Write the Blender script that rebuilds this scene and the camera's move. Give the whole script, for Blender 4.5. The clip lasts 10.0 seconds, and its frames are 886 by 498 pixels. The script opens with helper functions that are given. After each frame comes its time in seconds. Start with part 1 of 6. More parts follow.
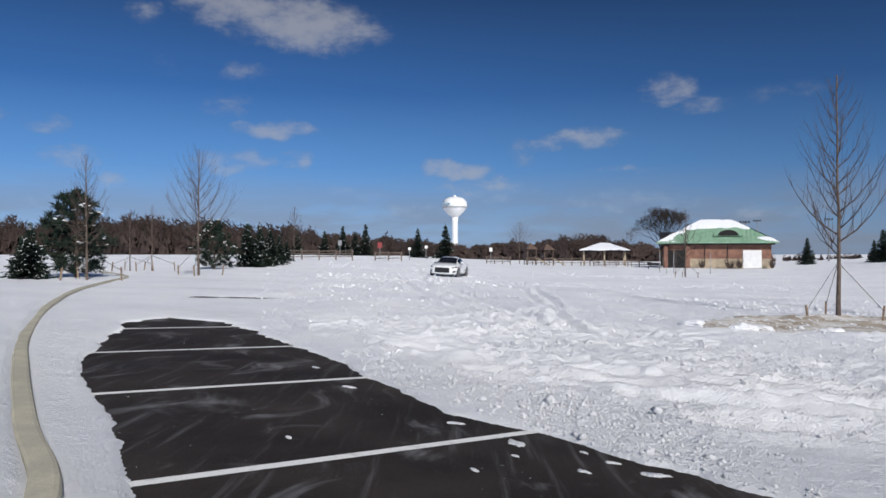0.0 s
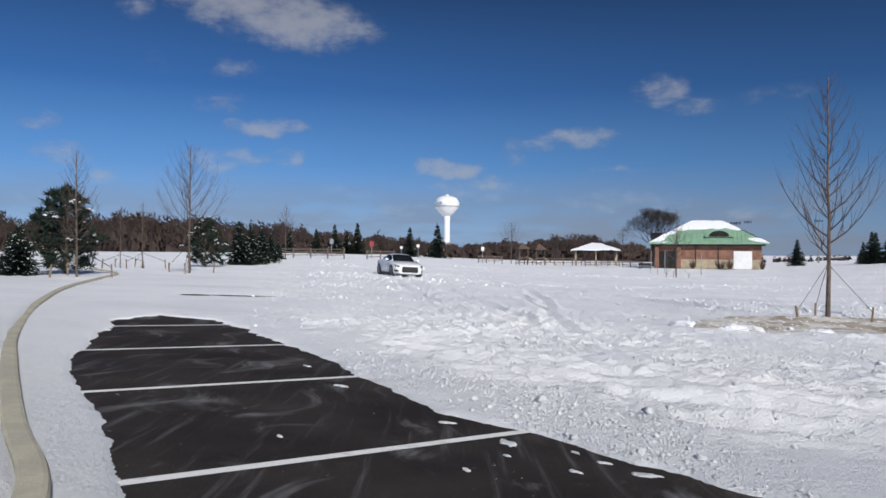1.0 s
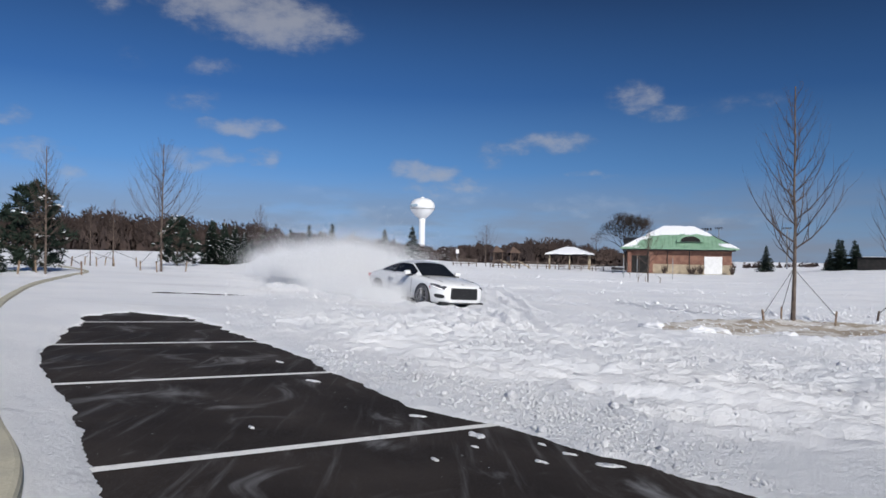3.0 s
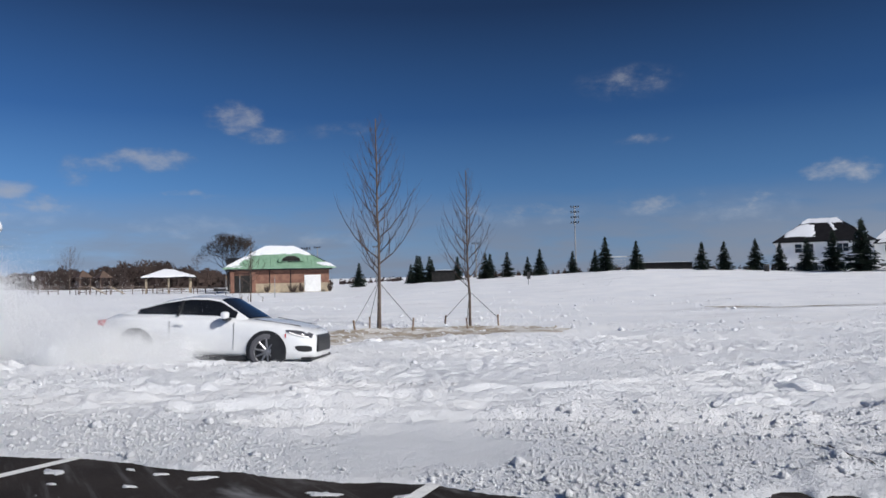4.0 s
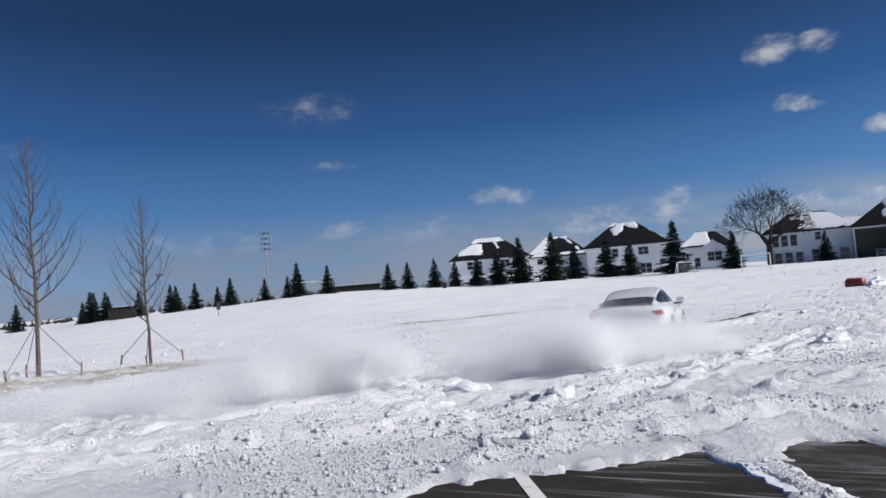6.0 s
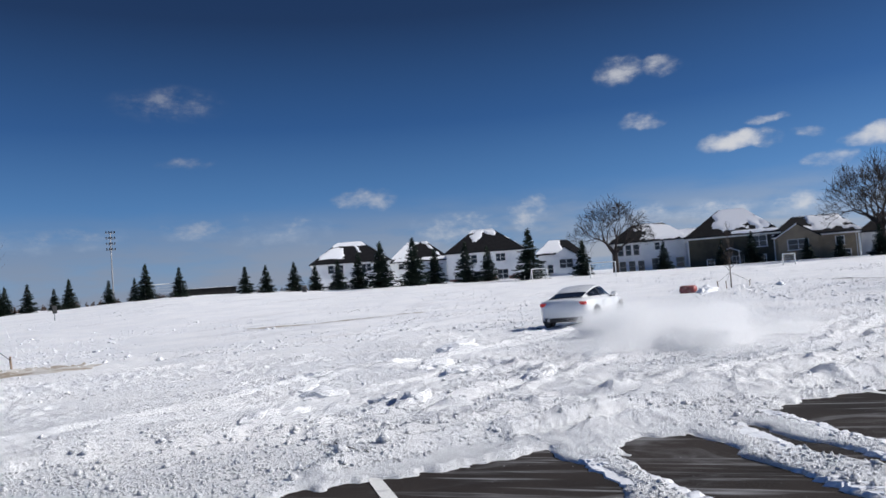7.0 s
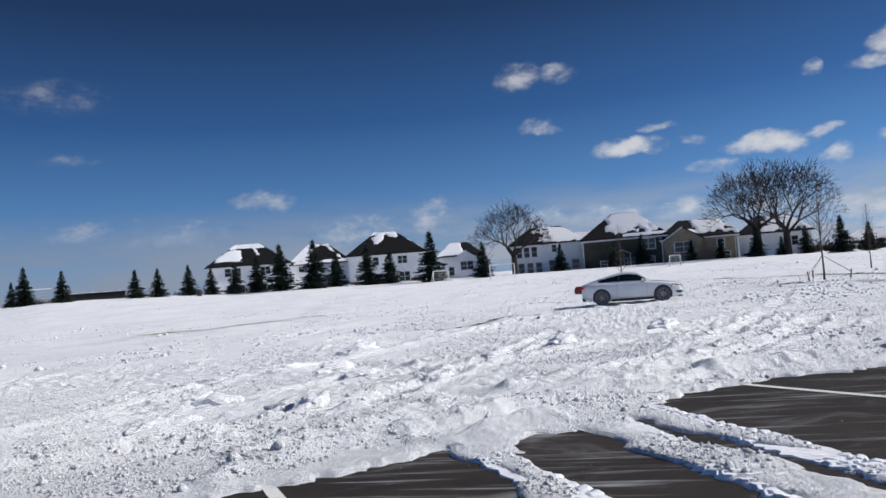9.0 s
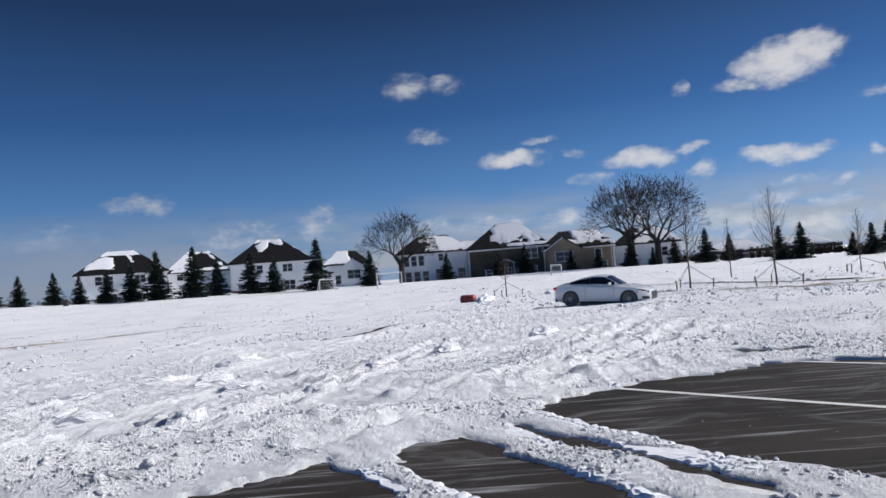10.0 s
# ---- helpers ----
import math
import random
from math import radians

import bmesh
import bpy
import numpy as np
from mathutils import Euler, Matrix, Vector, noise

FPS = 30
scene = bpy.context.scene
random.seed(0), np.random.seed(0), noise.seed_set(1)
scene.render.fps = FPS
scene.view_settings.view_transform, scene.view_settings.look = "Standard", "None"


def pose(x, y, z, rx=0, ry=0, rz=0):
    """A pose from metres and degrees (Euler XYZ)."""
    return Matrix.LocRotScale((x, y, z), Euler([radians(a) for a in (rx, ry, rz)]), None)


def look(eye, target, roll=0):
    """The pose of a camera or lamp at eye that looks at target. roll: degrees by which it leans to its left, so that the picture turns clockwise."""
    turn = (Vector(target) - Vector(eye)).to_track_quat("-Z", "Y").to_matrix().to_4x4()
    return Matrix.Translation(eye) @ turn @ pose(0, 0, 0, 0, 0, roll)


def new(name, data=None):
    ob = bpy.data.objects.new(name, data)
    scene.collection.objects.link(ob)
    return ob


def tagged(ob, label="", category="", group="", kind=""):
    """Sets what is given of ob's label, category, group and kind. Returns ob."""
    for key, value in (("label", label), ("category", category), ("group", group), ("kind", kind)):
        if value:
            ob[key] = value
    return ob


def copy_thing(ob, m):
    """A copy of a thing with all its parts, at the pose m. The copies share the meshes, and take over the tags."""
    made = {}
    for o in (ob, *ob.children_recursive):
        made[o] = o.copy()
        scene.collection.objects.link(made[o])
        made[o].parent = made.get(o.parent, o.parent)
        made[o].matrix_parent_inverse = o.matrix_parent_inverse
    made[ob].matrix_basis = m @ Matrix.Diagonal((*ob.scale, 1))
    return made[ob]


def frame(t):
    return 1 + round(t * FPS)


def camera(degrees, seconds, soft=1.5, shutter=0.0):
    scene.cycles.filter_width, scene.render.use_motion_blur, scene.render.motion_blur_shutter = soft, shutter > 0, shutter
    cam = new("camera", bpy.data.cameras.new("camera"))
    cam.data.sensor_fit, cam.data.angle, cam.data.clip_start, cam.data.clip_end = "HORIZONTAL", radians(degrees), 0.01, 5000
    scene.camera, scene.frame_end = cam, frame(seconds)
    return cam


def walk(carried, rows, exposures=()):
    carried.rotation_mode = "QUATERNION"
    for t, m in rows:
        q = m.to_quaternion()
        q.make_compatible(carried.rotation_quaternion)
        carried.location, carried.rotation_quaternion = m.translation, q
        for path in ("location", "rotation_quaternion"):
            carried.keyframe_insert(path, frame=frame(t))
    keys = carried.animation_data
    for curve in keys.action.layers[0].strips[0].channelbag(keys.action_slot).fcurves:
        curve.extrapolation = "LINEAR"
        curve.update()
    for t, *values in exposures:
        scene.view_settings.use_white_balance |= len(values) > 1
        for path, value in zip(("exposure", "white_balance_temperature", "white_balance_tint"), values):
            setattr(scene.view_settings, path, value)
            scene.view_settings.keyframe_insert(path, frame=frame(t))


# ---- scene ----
cam = camera(62.6, 10.0, soft=1.6)
PATH = [
    (0.0, pose(0.000, 0.000, 1.270, 90.40, -0.00, 0.00)),
    (0.5, pose(-0.004, 0.001, 1.271, 90.40, -0.01, -0.67)),
    (1.0, pose(-0.008, 0.010, 1.271, 90.33, -0.37, -0.64)),
    (1.5, pose(-0.005, 0.016, 1.267, 90.31, -0.51, 0.78)),
    (2.0, pose(-0.002, 0.008, 1.262, 90.34, -0.55, 0.07)),
    (3.3, pose(0.021, -0.163, 1.203, 90.76, -0.10, -4.15)),
    (3.4, pose(0.024, -0.187, 1.198, 90.93, 0.17, -6.02)),
    (3.5, pose(0.026, -0.211, 1.194, 90.80, -0.32, -13.22)),
    (3.6, pose(0.029, -0.238, 1.190, 90.80, 0.86, -22.61)),
    (3.7, pose(0.033, -0.265, 1.185, 91.25, 2.45, -27.11)),
    (3.8, pose(0.036, -0.292, 1.180, 91.75, 2.31, -28.99)),
    (3.9, pose(0.040, -0.319, 1.176, 92.11, 2.01, -30.76)),
    (4.0, pose(0.043, -0.346, 1.171, 92.15, 1.11, -33.05)),
    (4.2, pose(0.055, -0.388, 1.163, 92.12, 1.93, -33.64)),
    (4.5, pose(0.072, -0.451, 1.150, 92.73, 3.15, -33.01)),
    (4.7, pose(0.093, -0.478, 1.141, 92.82, 3.72, -36.06)),
    (5.0, pose(0.125, -0.518, 1.128, 92.91, 3.94, -46.19)),
    (5.2, pose(0.130, -0.523, 1.128, 93.17, 4.18, -51.24)),
    (6.3, pose(0.158, -0.547, 1.126, 92.85, 4.62, -58.73)),
    (6.5, pose(0.158, -0.551, 1.125, 92.78, 4.50, -61.40)),
    (7.0, pose(0.158, -0.562, 1.124, 92.52, 4.16, -67.64)),
    (7.5, pose(0.160, -0.564, 1.124, 92.68, 4.92, -71.48)),
    (8.0, pose(0.161, -0.566, 1.123, 92.59, 5.38, -70.52)),
    (8.5, pose(0.164, -0.583, 1.122, 92.29, 5.34, -72.48)),
    (9.0, pose(0.167, -0.600, 1.121, 92.12, 4.51, -75.35)),
    (9.5, pose(0.175, -0.617, 1.122, 92.14, 4.49, -80.79)),
    (10.0, pose(0.182, -0.634, 1.122, 92.10, 4.45, -84.21)),
]
walk(cam, PATH, [(0.0, -0.13), (3.5, -0.13), (5.2, -0.08), (7.0, 0.08), (10.0, 0.05)])

# ---------------------------------------------------------------- light
SUN_BEARING, SUN_HEIGHT = 158.0, 34.0
sun_data = bpy.data.lights.new("sun", "SUN")
sun_data.energy, sun_data.angle, sun_data.color = 4.9, radians(0.55), (1.0, 0.972, 0.945)
sun = new("sun", sun_data)
_b, _e = radians(SUN_BEARING), radians(SUN_HEIGHT)
sun.matrix_world = look((math.sin(_b) * math.cos(_e) * 300, math.cos(_b) * math.cos(_e) * 300, math.sin(_e) * 300), (0, 0, 0))

# clouds: bearing, height over the horizon, half width, half height in degrees, density
CLOUDS_WEST = [(-22.5, 17.3, 1.1, 0.7, 0.5), (-15.4, 18.1, 4.9, 1.6, 0.9), (-10.7, 17.2, 5.8, 1.8, 1.0), (-20.6, 13.5, 1.1, 0.7, 0.25), (-15.2, 13.7, 1.7, 0.7, 0.5),
    (-16.6, 11.2, 1.6, 0.9, 0.35), (-15.4, 11.0, 0.9, 0.8, 0.35), (-13.3, 9.4, 3.0, 0.6, 0.8), (-28.5, 9.1, 1.3, 0.7, 0.4), (-31.1, 9.1, 0.6, 0.5, 0.5),
    (-27.1, 6.7, 2.7, 0.8, 0.55), (-24.4, 5.3, 1.1, 0.6, 0.6), (-16.2, 7.0, 3.1, 0.9, 0.55), (-13.5, 6.9, 2.4, 0.6, 0.5), (-11.2, 7.2, 1.1, 0.8, 0.5), (-28.8, 3.7, 1.3, 0.4, 0.3)]
CLOUDS_NORTH = [(0.9, 6.5, 3.0, 0.8, 0.9), (2.9, 5.3, 3.8, 1.0, 0.5), (6.5, 7.9, 1.1, 1.1, 0.35), (11.2, 9.0, 2.9, 0.7, 0.75), (8.2, 8.5, 2.2, 0.5, 0.5),
    (17.3, 12.1, 2.0, 1.0, 0.65), (19.7, 11.1, 2.1, 0.7, 0.5), (25.4, 11.4, 3.1, 0.6, 0.25), (14.6, 6.4, 2.0, 0.4, 0.5), (-6.8, 4.8, 2.7, 0.5, 0.3),
    (14.6, 4.1, 5.3, 0.7, 0.4), (-3.7, 3.3, 4.0, 0.6, 0.3), (24.8, 3.2, 3.6, 0.6, 0.35), (47.8, 14.3, 3.6, 1.2, 0.33), (48.4, 10.0, 2.0, 0.4, 0.35),
    (62.0, 6.8, 2.0, 0.8, 0.7), (38.8, 4.8, 5.3, 0.9, 0.4), (49.3, 5.2, 3.1, 0.7, 0.5), (54.0, 4.5, 2.2, 0.8, 0.4)]
CLOUDS_EAST = [(82.5, 14.8, 2.2, 1.2, 0.6), (85.6, 14.7, 2.0, 0.7, 0.5), (83.8, 10.9, 1.7, 0.7, 0.45), (90.3, 8.6, 2.9, 0.8, 0.95), (92.2, 9.8, 1.4, 0.4, 0.6),
    (94.9, 8.8, 1.4, 0.4, 0.5), (100.1, 7.7, 3.3, 1.0, 0.85), (96.2, 6.5, 1.8, 0.8, 0.5), (103.4, 8.0, 1.7, 0.4, 0.6), (104.3, 6.4, 1.2, 0.8, 0.6),
    (109.9, 6.7, 3.3, 0.9, 0.9), (110.8, 4.9, 2.2, 0.5, 0.55), (110.1, 13.1, 3.8, 1.7, 1.0), (107.5, 12.0, 2.2, 0.6, 0.6), (112.1, 13.7, 2.2, 1.3, 1.0),
    (103.2, 12.3, 0.8, 0.6, 0.5), (116.1, 10.1, 0.9, 0.5, 0.6), (115.9, 6.1, 0.7, 0.6, 0.7)]
CLOUDS_LOW = [(113.9, 4.5, 1.2, 0.4, 0.5), (108.9, 3.7, 2.7, 0.8, 0.6), (112.9, 3.3, 2.2, 0.5, 0.5), (75.1, 4.6, 2.4, 1.7, 0.6), (68.7, 4.1, 3.6, 1.3, 0.5),
    (88.8, 3.8, 4.0, 1.2, 0.6), (94.1, 3.8, 2.2, 1.1, 0.6), (83.4, 4.0, 3.1, 1.1, 0.5), (106.3, 2.2, 4.4, 1.3, 0.5), (112.8, 1.7, 4.0, 1.3, 0.5), (55.1, 4.8, 4.0, 1.3, 0.35), (100.4, 3.4, 3.6, 1.2, 0.45)]


class Nodes:
    """A small helper to write node trees."""

    def __init__(self, tree):
        self.tree = tree
        tree.nodes.clear()

    def node(self, kind, inputs=None, **settings):
        n = self.tree.nodes.new(kind)
        for k, v in settings.items():
            setattr(n, k, v)
        for k, v in (inputs or {}).items():
            if isinstance(v, bpy.types.NodeSocket):
                self.tree.links.new(v, n.inputs[k])
            else:
                n.inputs[k].default_value = v
        return n

    def math(self, op, a, b=0.0, clamp=False):
        return self.node("ShaderNodeMath", {0: a, 1: b}, operation=op, use_clamp=clamp).outputs[0]

    def noise(self, vec, scale, detail=3.0, rough=0.55):
        return self.node("ShaderNodeTexNoise", {"Vector": vec, "Scale": scale, "Detail": detail, "Roughness": rough}).outputs["Fac"]

    def ramp(self, fac, low, high, smooth=True):
        return self.node("ShaderNodeMapRange", {0: fac, 1: low, 2: high, 3: 0.0, 4: 1.0},
                         interpolation_type="SMOOTHSTEP" if smooth else "LINEAR").outputs[0]

    def mix(self, fac, a, b):
        n = self.node("ShaderNodeMix", data_type="RGBA")
        for sock, v in ((n.inputs[0], fac), (n.inputs[6], a), (n.inputs[7], b)):
            if isinstance(v, bpy.types.NodeSocket):
                self.tree.links.new(v, sock)
            else:
                sock.default_value = v if isinstance(v, float) else (*v[:3], 1.0)
        return n.outputs[2]


def make_world():
    w = bpy.data.worlds.new("winter_sky")
    scene.world = w
    w.use_nodes = True
    g = Nodes(w.node_tree)
    way = g.node("ShaderNodeTexCoord").outputs["Generated"]
    sky = g.node("ShaderNodeTexSky", sky_type="NISHITA", sun_disc=False, sun_elevation=radians(SUN_HEIGHT), sun_rotation=radians(SUN_BEARING),
                 altitude=250.0, air_density=1.0, dust_density=0.3, ozone_density=3.0)
    parts = g.node("ShaderNodeSeparateXYZ", {0: way})
    wob = g.node("ShaderNodeTexNoise", {"Vector": way, "Scale": 20.0, "Detail": 3.0, "Roughness": 0.5})
    wob2 = g.node("ShaderNodeSeparateXYZ", {0: wob.outputs["Color"]})
    az = g.math("MULTIPLY", g.math("ARCTAN2", parts.outputs[0], parts.outputs[1]), 57.2958)
    el = g.math("MULTIPLY", g.math("ARCSINE", parts.outputs[2]), 57.2958)
    el0 = el
    az0 = az
    az = g.math("ADD", az, g.math("MULTIPLY", g.math("SUBTRACT", wob2.outputs[0], 0.5), 3.0))
    el = g.math("ADD", el, g.math("MULTIPLY", g.math("SUBTRACT", wob2.outputs[1], 0.5), 1.7))
    total = None
    for a, e, hw, hh, dense in CLOUDS_WEST + CLOUDS_NORTH + CLOUDS_EAST + CLOUDS_LOW:
        dx = g.math("MULTIPLY", g.math("SUBTRACT", az, a), (0.76 if a < 70 else 0.95) / hw)
        dy = g.math("MULTIPLY", g.math("SUBTRACT", el, e), (0.76 if a < 70 else 0.95) / hh)
        d = g.math("SUBTRACT", 1.0, g.math("ADD", g.math("MULTIPLY", dx, dx), g.math("MULTIPLY", dy, dy)))
        d = g.math("MULTIPLY", d, dense)
        total = d if total is None else g.math("MAXIMUM", total, d)
    total = g.math("MAXIMUM", total, 0.0)
    wisps = g.node("ShaderNodeMapping", {0: way, 3: (1.0, 1.0, 1.9)}).outputs[0]
    fine = g.noise(wisps, 30.0, 7.0, 0.62)
    near = g.ramp(total, 0.0, 0.25)
    body = g.math("ADD", g.math("MULTIPLY", total, 1.25), g.math("MULTIPLY", near, g.math("MULTIPLY", g.math("SUBTRACT", fine, 0.49), 2.0)))
    mask = g.ramp(body, 0.0, 1.45)
    # a low bank of thin cloud over the horizon
    flat = g.node("ShaderNodeMapping", {0: way, 3: (7.0, 7.0, 34.0)}).outputs[0]
    bank = g.ramp(g.noise(flat, 1.1, 5.0, 0.55), 0.26, 0.62)
    east = g.ramp(az0, 35.0, 100.0)
    low = g.math("MULTIPLY", g.ramp(el0, 7.5, 0.8), g.math("ADD", 0.62, g.math("MULTIPLY", east, 0.25)))
    mask = g.math("MAXIMUM", g.math("MULTIPLY", mask, g.math("ADD", 0.62, g.math("MULTIPLY", east, 0.28))), g.math("MULTIPLY", bank, low))
    grey = g.mix(east, (0.36, 0.39, 0.48), (0.60, 0.63, 0.70))
    tone = g.mix(g.ramp(body, 0.05, 0.95), grey, g.mix(east, (0.66, 0.67, 0.72), (1.0, 1.0, 1.02)))
    # clear dry winter air: pale over the horizon, deep blue overhead
    blue = g.node("ShaderNodeValToRGB", {"Fac": g.ramp(el0, -2.0, 34.0, False)})
    stops = blue.color_ramp.elements
    stops[0].position, stops[0].color = 0.0, (0.27, 0.40, 0.60, 1.0)
    stops[1].position, stops[1].color = 1.0, (0.006, 0.024, 0.09, 1.0)
    for at, col in ((0.12, (0.19, 0.345, 0.60)), (0.24, (0.080, 0.235, 0.54)), (0.40, (0.024, 0.106, 0.325)), (0.62, (0.008, 0.034, 0.118))):
        s = stops.new(at)
        s.color = (*col, 1.0)
    # the sky is darkest at a right angle to the sun
    lift = g.math("ADD", 0.79, g.math("ADD", g.math("MULTIPLY", g.ramp(az0, 44.0, -26.0), 0.64), g.math("MULTIPLY", g.ramp(az0, 62.0, 140.0), 0.42)))
    faint = g.node("ShaderNodeBackground", {"Color": sky.outputs[0], "Strength": 0.05})
    clear = g.node("ShaderNodeBackground", {"Color": blue.outputs[0], "Strength": lift})
    base = g.node("ShaderNodeMixShader", {0: 0.85, 1: faint.outputs[0], 2: clear.outputs[0]})
    cloud = g.node("ShaderNodeBackground", {"Color": tone, "Strength": 0.66})
    out = g.node("ShaderNodeMixShader", {0: mask, 1: base.outputs[0], 2: cloud.outputs[0]})
    g.node("ShaderNodeOutputWorld", {"Surface": out.outputs[0]})


make_world()

# ---------------------------------------------------------------- materials


def material(name, base, dark=None, scale=8.0, rough=0.6, metal=0.0, bump=0.1, fine=60.0, coat=0.0, contrast=(0.35, 0.65), glow=None, depth=0.01):
    """A surface with colour varied at two scales and a fine relief, in object space."""
    m = bpy.data.materials.new(name)
    m.use_nodes = True
    g = Nodes(m.node_tree)
    at = g.node("ShaderNodeTexCoord").outputs["Object"]
    dark = dark or tuple(c * 0.75 for c in base)
    big = g.ramp(g.noise(at, scale, 4.0), *contrast)
    small = g.noise(at, fine, 3.0, 0.6)
    col = g.mix(big, dark, base)
    col = g.mix(g.math("MULTIPLY", g.ramp(small, 0.4, 0.75), 0.35), col, tuple(c * 0.7 for c in dark))
    rgh = g.math("ADD", rough - 0.06, g.math("MULTIPLY", small, 0.12), clamp=True)
    bmp = g.node("ShaderNodeBump", {"Height": small, "Strength": bump, "Distance": depth})
    p = g.node("ShaderNodeBsdfPrincipled", {"Base Color": col, "Roughness": rgh, "Metallic": metal, "Coat Weight": coat, "Specular IOR Level": 0.5 if rough < 0.7 else 0.15, "Normal": bmp.outputs[0]})
    if glow:
        p.inputs["Emission Color"].default_value, p.inputs["Emission Strength"].default_value = (*glow[0], 1.0), glow[1]
    g.node("ShaderNodeOutputMaterial", {"Surface": p.outputs[0]})
    return m


def snow_material():
    m = bpy.data.materials.new("snow")
    m.use_nodes = True
    g = Nodes(m.node_tree)
    at = g.node("ShaderNodeTexCoord").outputs["Object"]
    big = g.noise(at, 0.35, 4.0)
    mid = g.noise(at, 4.0, 6.0, 0.66)
    grain = g.noise(at, 36.0, 6.0, 0.76)
    drawn = g.noise(g.node("ShaderNodeMapping", {0: at, 2: (0, 0, radians(24)), 3: (0.7, 4.5, 1.0)}).outputs[0], 1.3, 6.0, 0.66)
    worn = g.ramp(g.noise(at, 0.12, 3.0), 0.38, 0.58)
    col = g.mix(g.ramp(big, 0.35, 0.7), (0.82, 0.835, 0.86), (0.90, 0.905, 0.915))
    col = g.mix(g.math("MULTIPLY", g.ramp(grain, 0.60, 0.8), 0.30), col, (0.56, 0.58, 0.63))
    thin = g.noise(g.node("ShaderNodeMapping", {0: at, 2: (0, 0, radians(-52)), 3: (0.35, 1.5, 1.0)}).outputs[0], 0.22, 6.0, 0.68)
    col = g.mix(g.math("MULTIPLY", g.ramp(thin, 0.54, 0.72), 0.42), col, (0.56, 0.55, 0.56))
    h = g.math("ADD", g.math("MULTIPLY", mid, 0.75), g.math("ADD", g.math("MULTIPLY", grain, 0.50), g.math("MULTIPLY", g.math("MULTIPLY", drawn, worn), 0.9)))
    bmp = g.node("ShaderNodeBump", {"Height": h, "Strength": 1.0, "Distance": 0.066})
    p = g.node("ShaderNodeBsdfPrincipled", {"Base Color": col, "Roughness": 0.62, "Specular IOR Level": 0.35, "Normal": bmp.outputs[0]})
    g.node("ShaderNodeOutputMaterial", {"Surface": p.outputs[0]})
    return m


def asphalt_material():
    """Worn asphalt with streaks of wind-blown powder."""
    m = bpy.data.materials.new("asphalt")
    m.use_nodes = True
    g = Nodes(m.node_tree)
    at = g.node("ShaderNodeTexCoord").outputs["Object"]
    col = g.mix(g.ramp(g.noise(at, 0.9, 4.0), 0.3, 0.7), (0.017, 0.014, 0.0128), (0.035, 0.029, 0.026))
    col = g.mix(g.math("MULTIPLY", g.ramp(g.noise(at, 0.45, 2.0), 0.60, 0.72), 0.6), col, (0.012, 0.013, 0.016))
    col = g.mix(g.math("MULTIPLY", g.ramp(g.noise(at, 90.0, 2.0), 0.55, 0.8), 0.5), col, (0.10, 0.095, 0.09))
    bent = g.node("ShaderNodeTexNoise", {"Vector": at, "Scale": 0.5, "Detail": 2.0}).outputs["Color"]
    bent = g.node("ShaderNodeMix", {0: 0.75, 4: at, 5: bent}, data_type="VECTOR").outputs[1]
    turned = g.node("ShaderNodeMapping", {0: at, 2: (0, 0, radians(-38)), 3: (9.0, 0.5, 1.0)}).outputs[0]
    streak = g.ramp(g.noise(turned, 0.9, 7.0, 0.64), 0.53, 0.80)
    side = g.node("ShaderNodeSeparateXYZ", {0: at}).outputs[0]
    swept = g.math("ADD", 0.10, g.math("MULTIPLY", g.ramp(side, 2.5, 5.0), 0.46))
    veil = g.math("MULTIPLY", g.ramp(g.noise(g.node("ShaderNodeMapping", {0: bent, 3: (2.6, 1.0, 1.0)}).outputs[0], 3.2, 5.0, 0.6), 0.52, 0.80), 0.20)
    fleck = g.ramp(g.noise(at, 17.0, 3.0, 0.6), 0.715, 0.75)
    patch = g.ramp(g.noise(at, 0.6, 3.0), 0.46, 0.60)
    dust = g.math("MAXIMUM", g.math("MAXIMUM", g.math("MULTIPLY", streak, swept), veil), g.math("MULTIPLY", g.math("MULTIPLY", fleck, patch), 0.85))
    col = g.mix(dust, col, (0.80, 0.82, 0.86))
    bmp = g.node("ShaderNodeBump", {"Height": g.noise(at, 120.0, 2.0), "Strength": 0.5, "Distance": 0.006})
    p = g.node("ShaderNodeBsdfPrincipled", {"Base Color": col, "Roughness": 0.9, "Specular IOR Level": 0.12, "Normal": bmp.outputs[0]})
    g.node("ShaderNodeOutputMaterial", {"Surface": p.outputs[0]})
    return m


SNOW = snow_material()
ASPHALT = asphalt_material()
LINE = material("line_paint", (0.74, 0.74, 0.72), (0.5, 0.5, 0.5), 6.0, 0.7, bump=0.2, contrast=(0.25, 0.5))
KERB = material("concrete_kerb", (0.47, 0.44, 0.34), (0.38, 0.36, 0.29), 3.0, 0.85, bump=0.4)
SOIL = material("bare_soil_and_straw", (0.30, 0.25, 0.19), (0.60, 0.58, 0.55), 1.1, 0.9, bump=0.6, contrast=(0.4, 0.6))
BARK = material("grey_bark", (0.16, 0.125, 0.10), (0.09, 0.07, 0.06), 5.0, 0.9, bump=0.5)
OLD_BARK = material("dark_old_bark", (0.060, 0.050, 0.045), (0.035, 0.030, 0.028), 3.0, 0.9, bump=0.5)
TWIG = material("brown_twigs", (0.105, 0.078, 0.066), (0.065, 0.05, 0.043), 4.0, 0.9)
NEEDLE = material("fir_needles", (0.026, 0.040, 0.028), (0.010, 0.018, 0.014), 3.0, 0.8, fine=25.0)
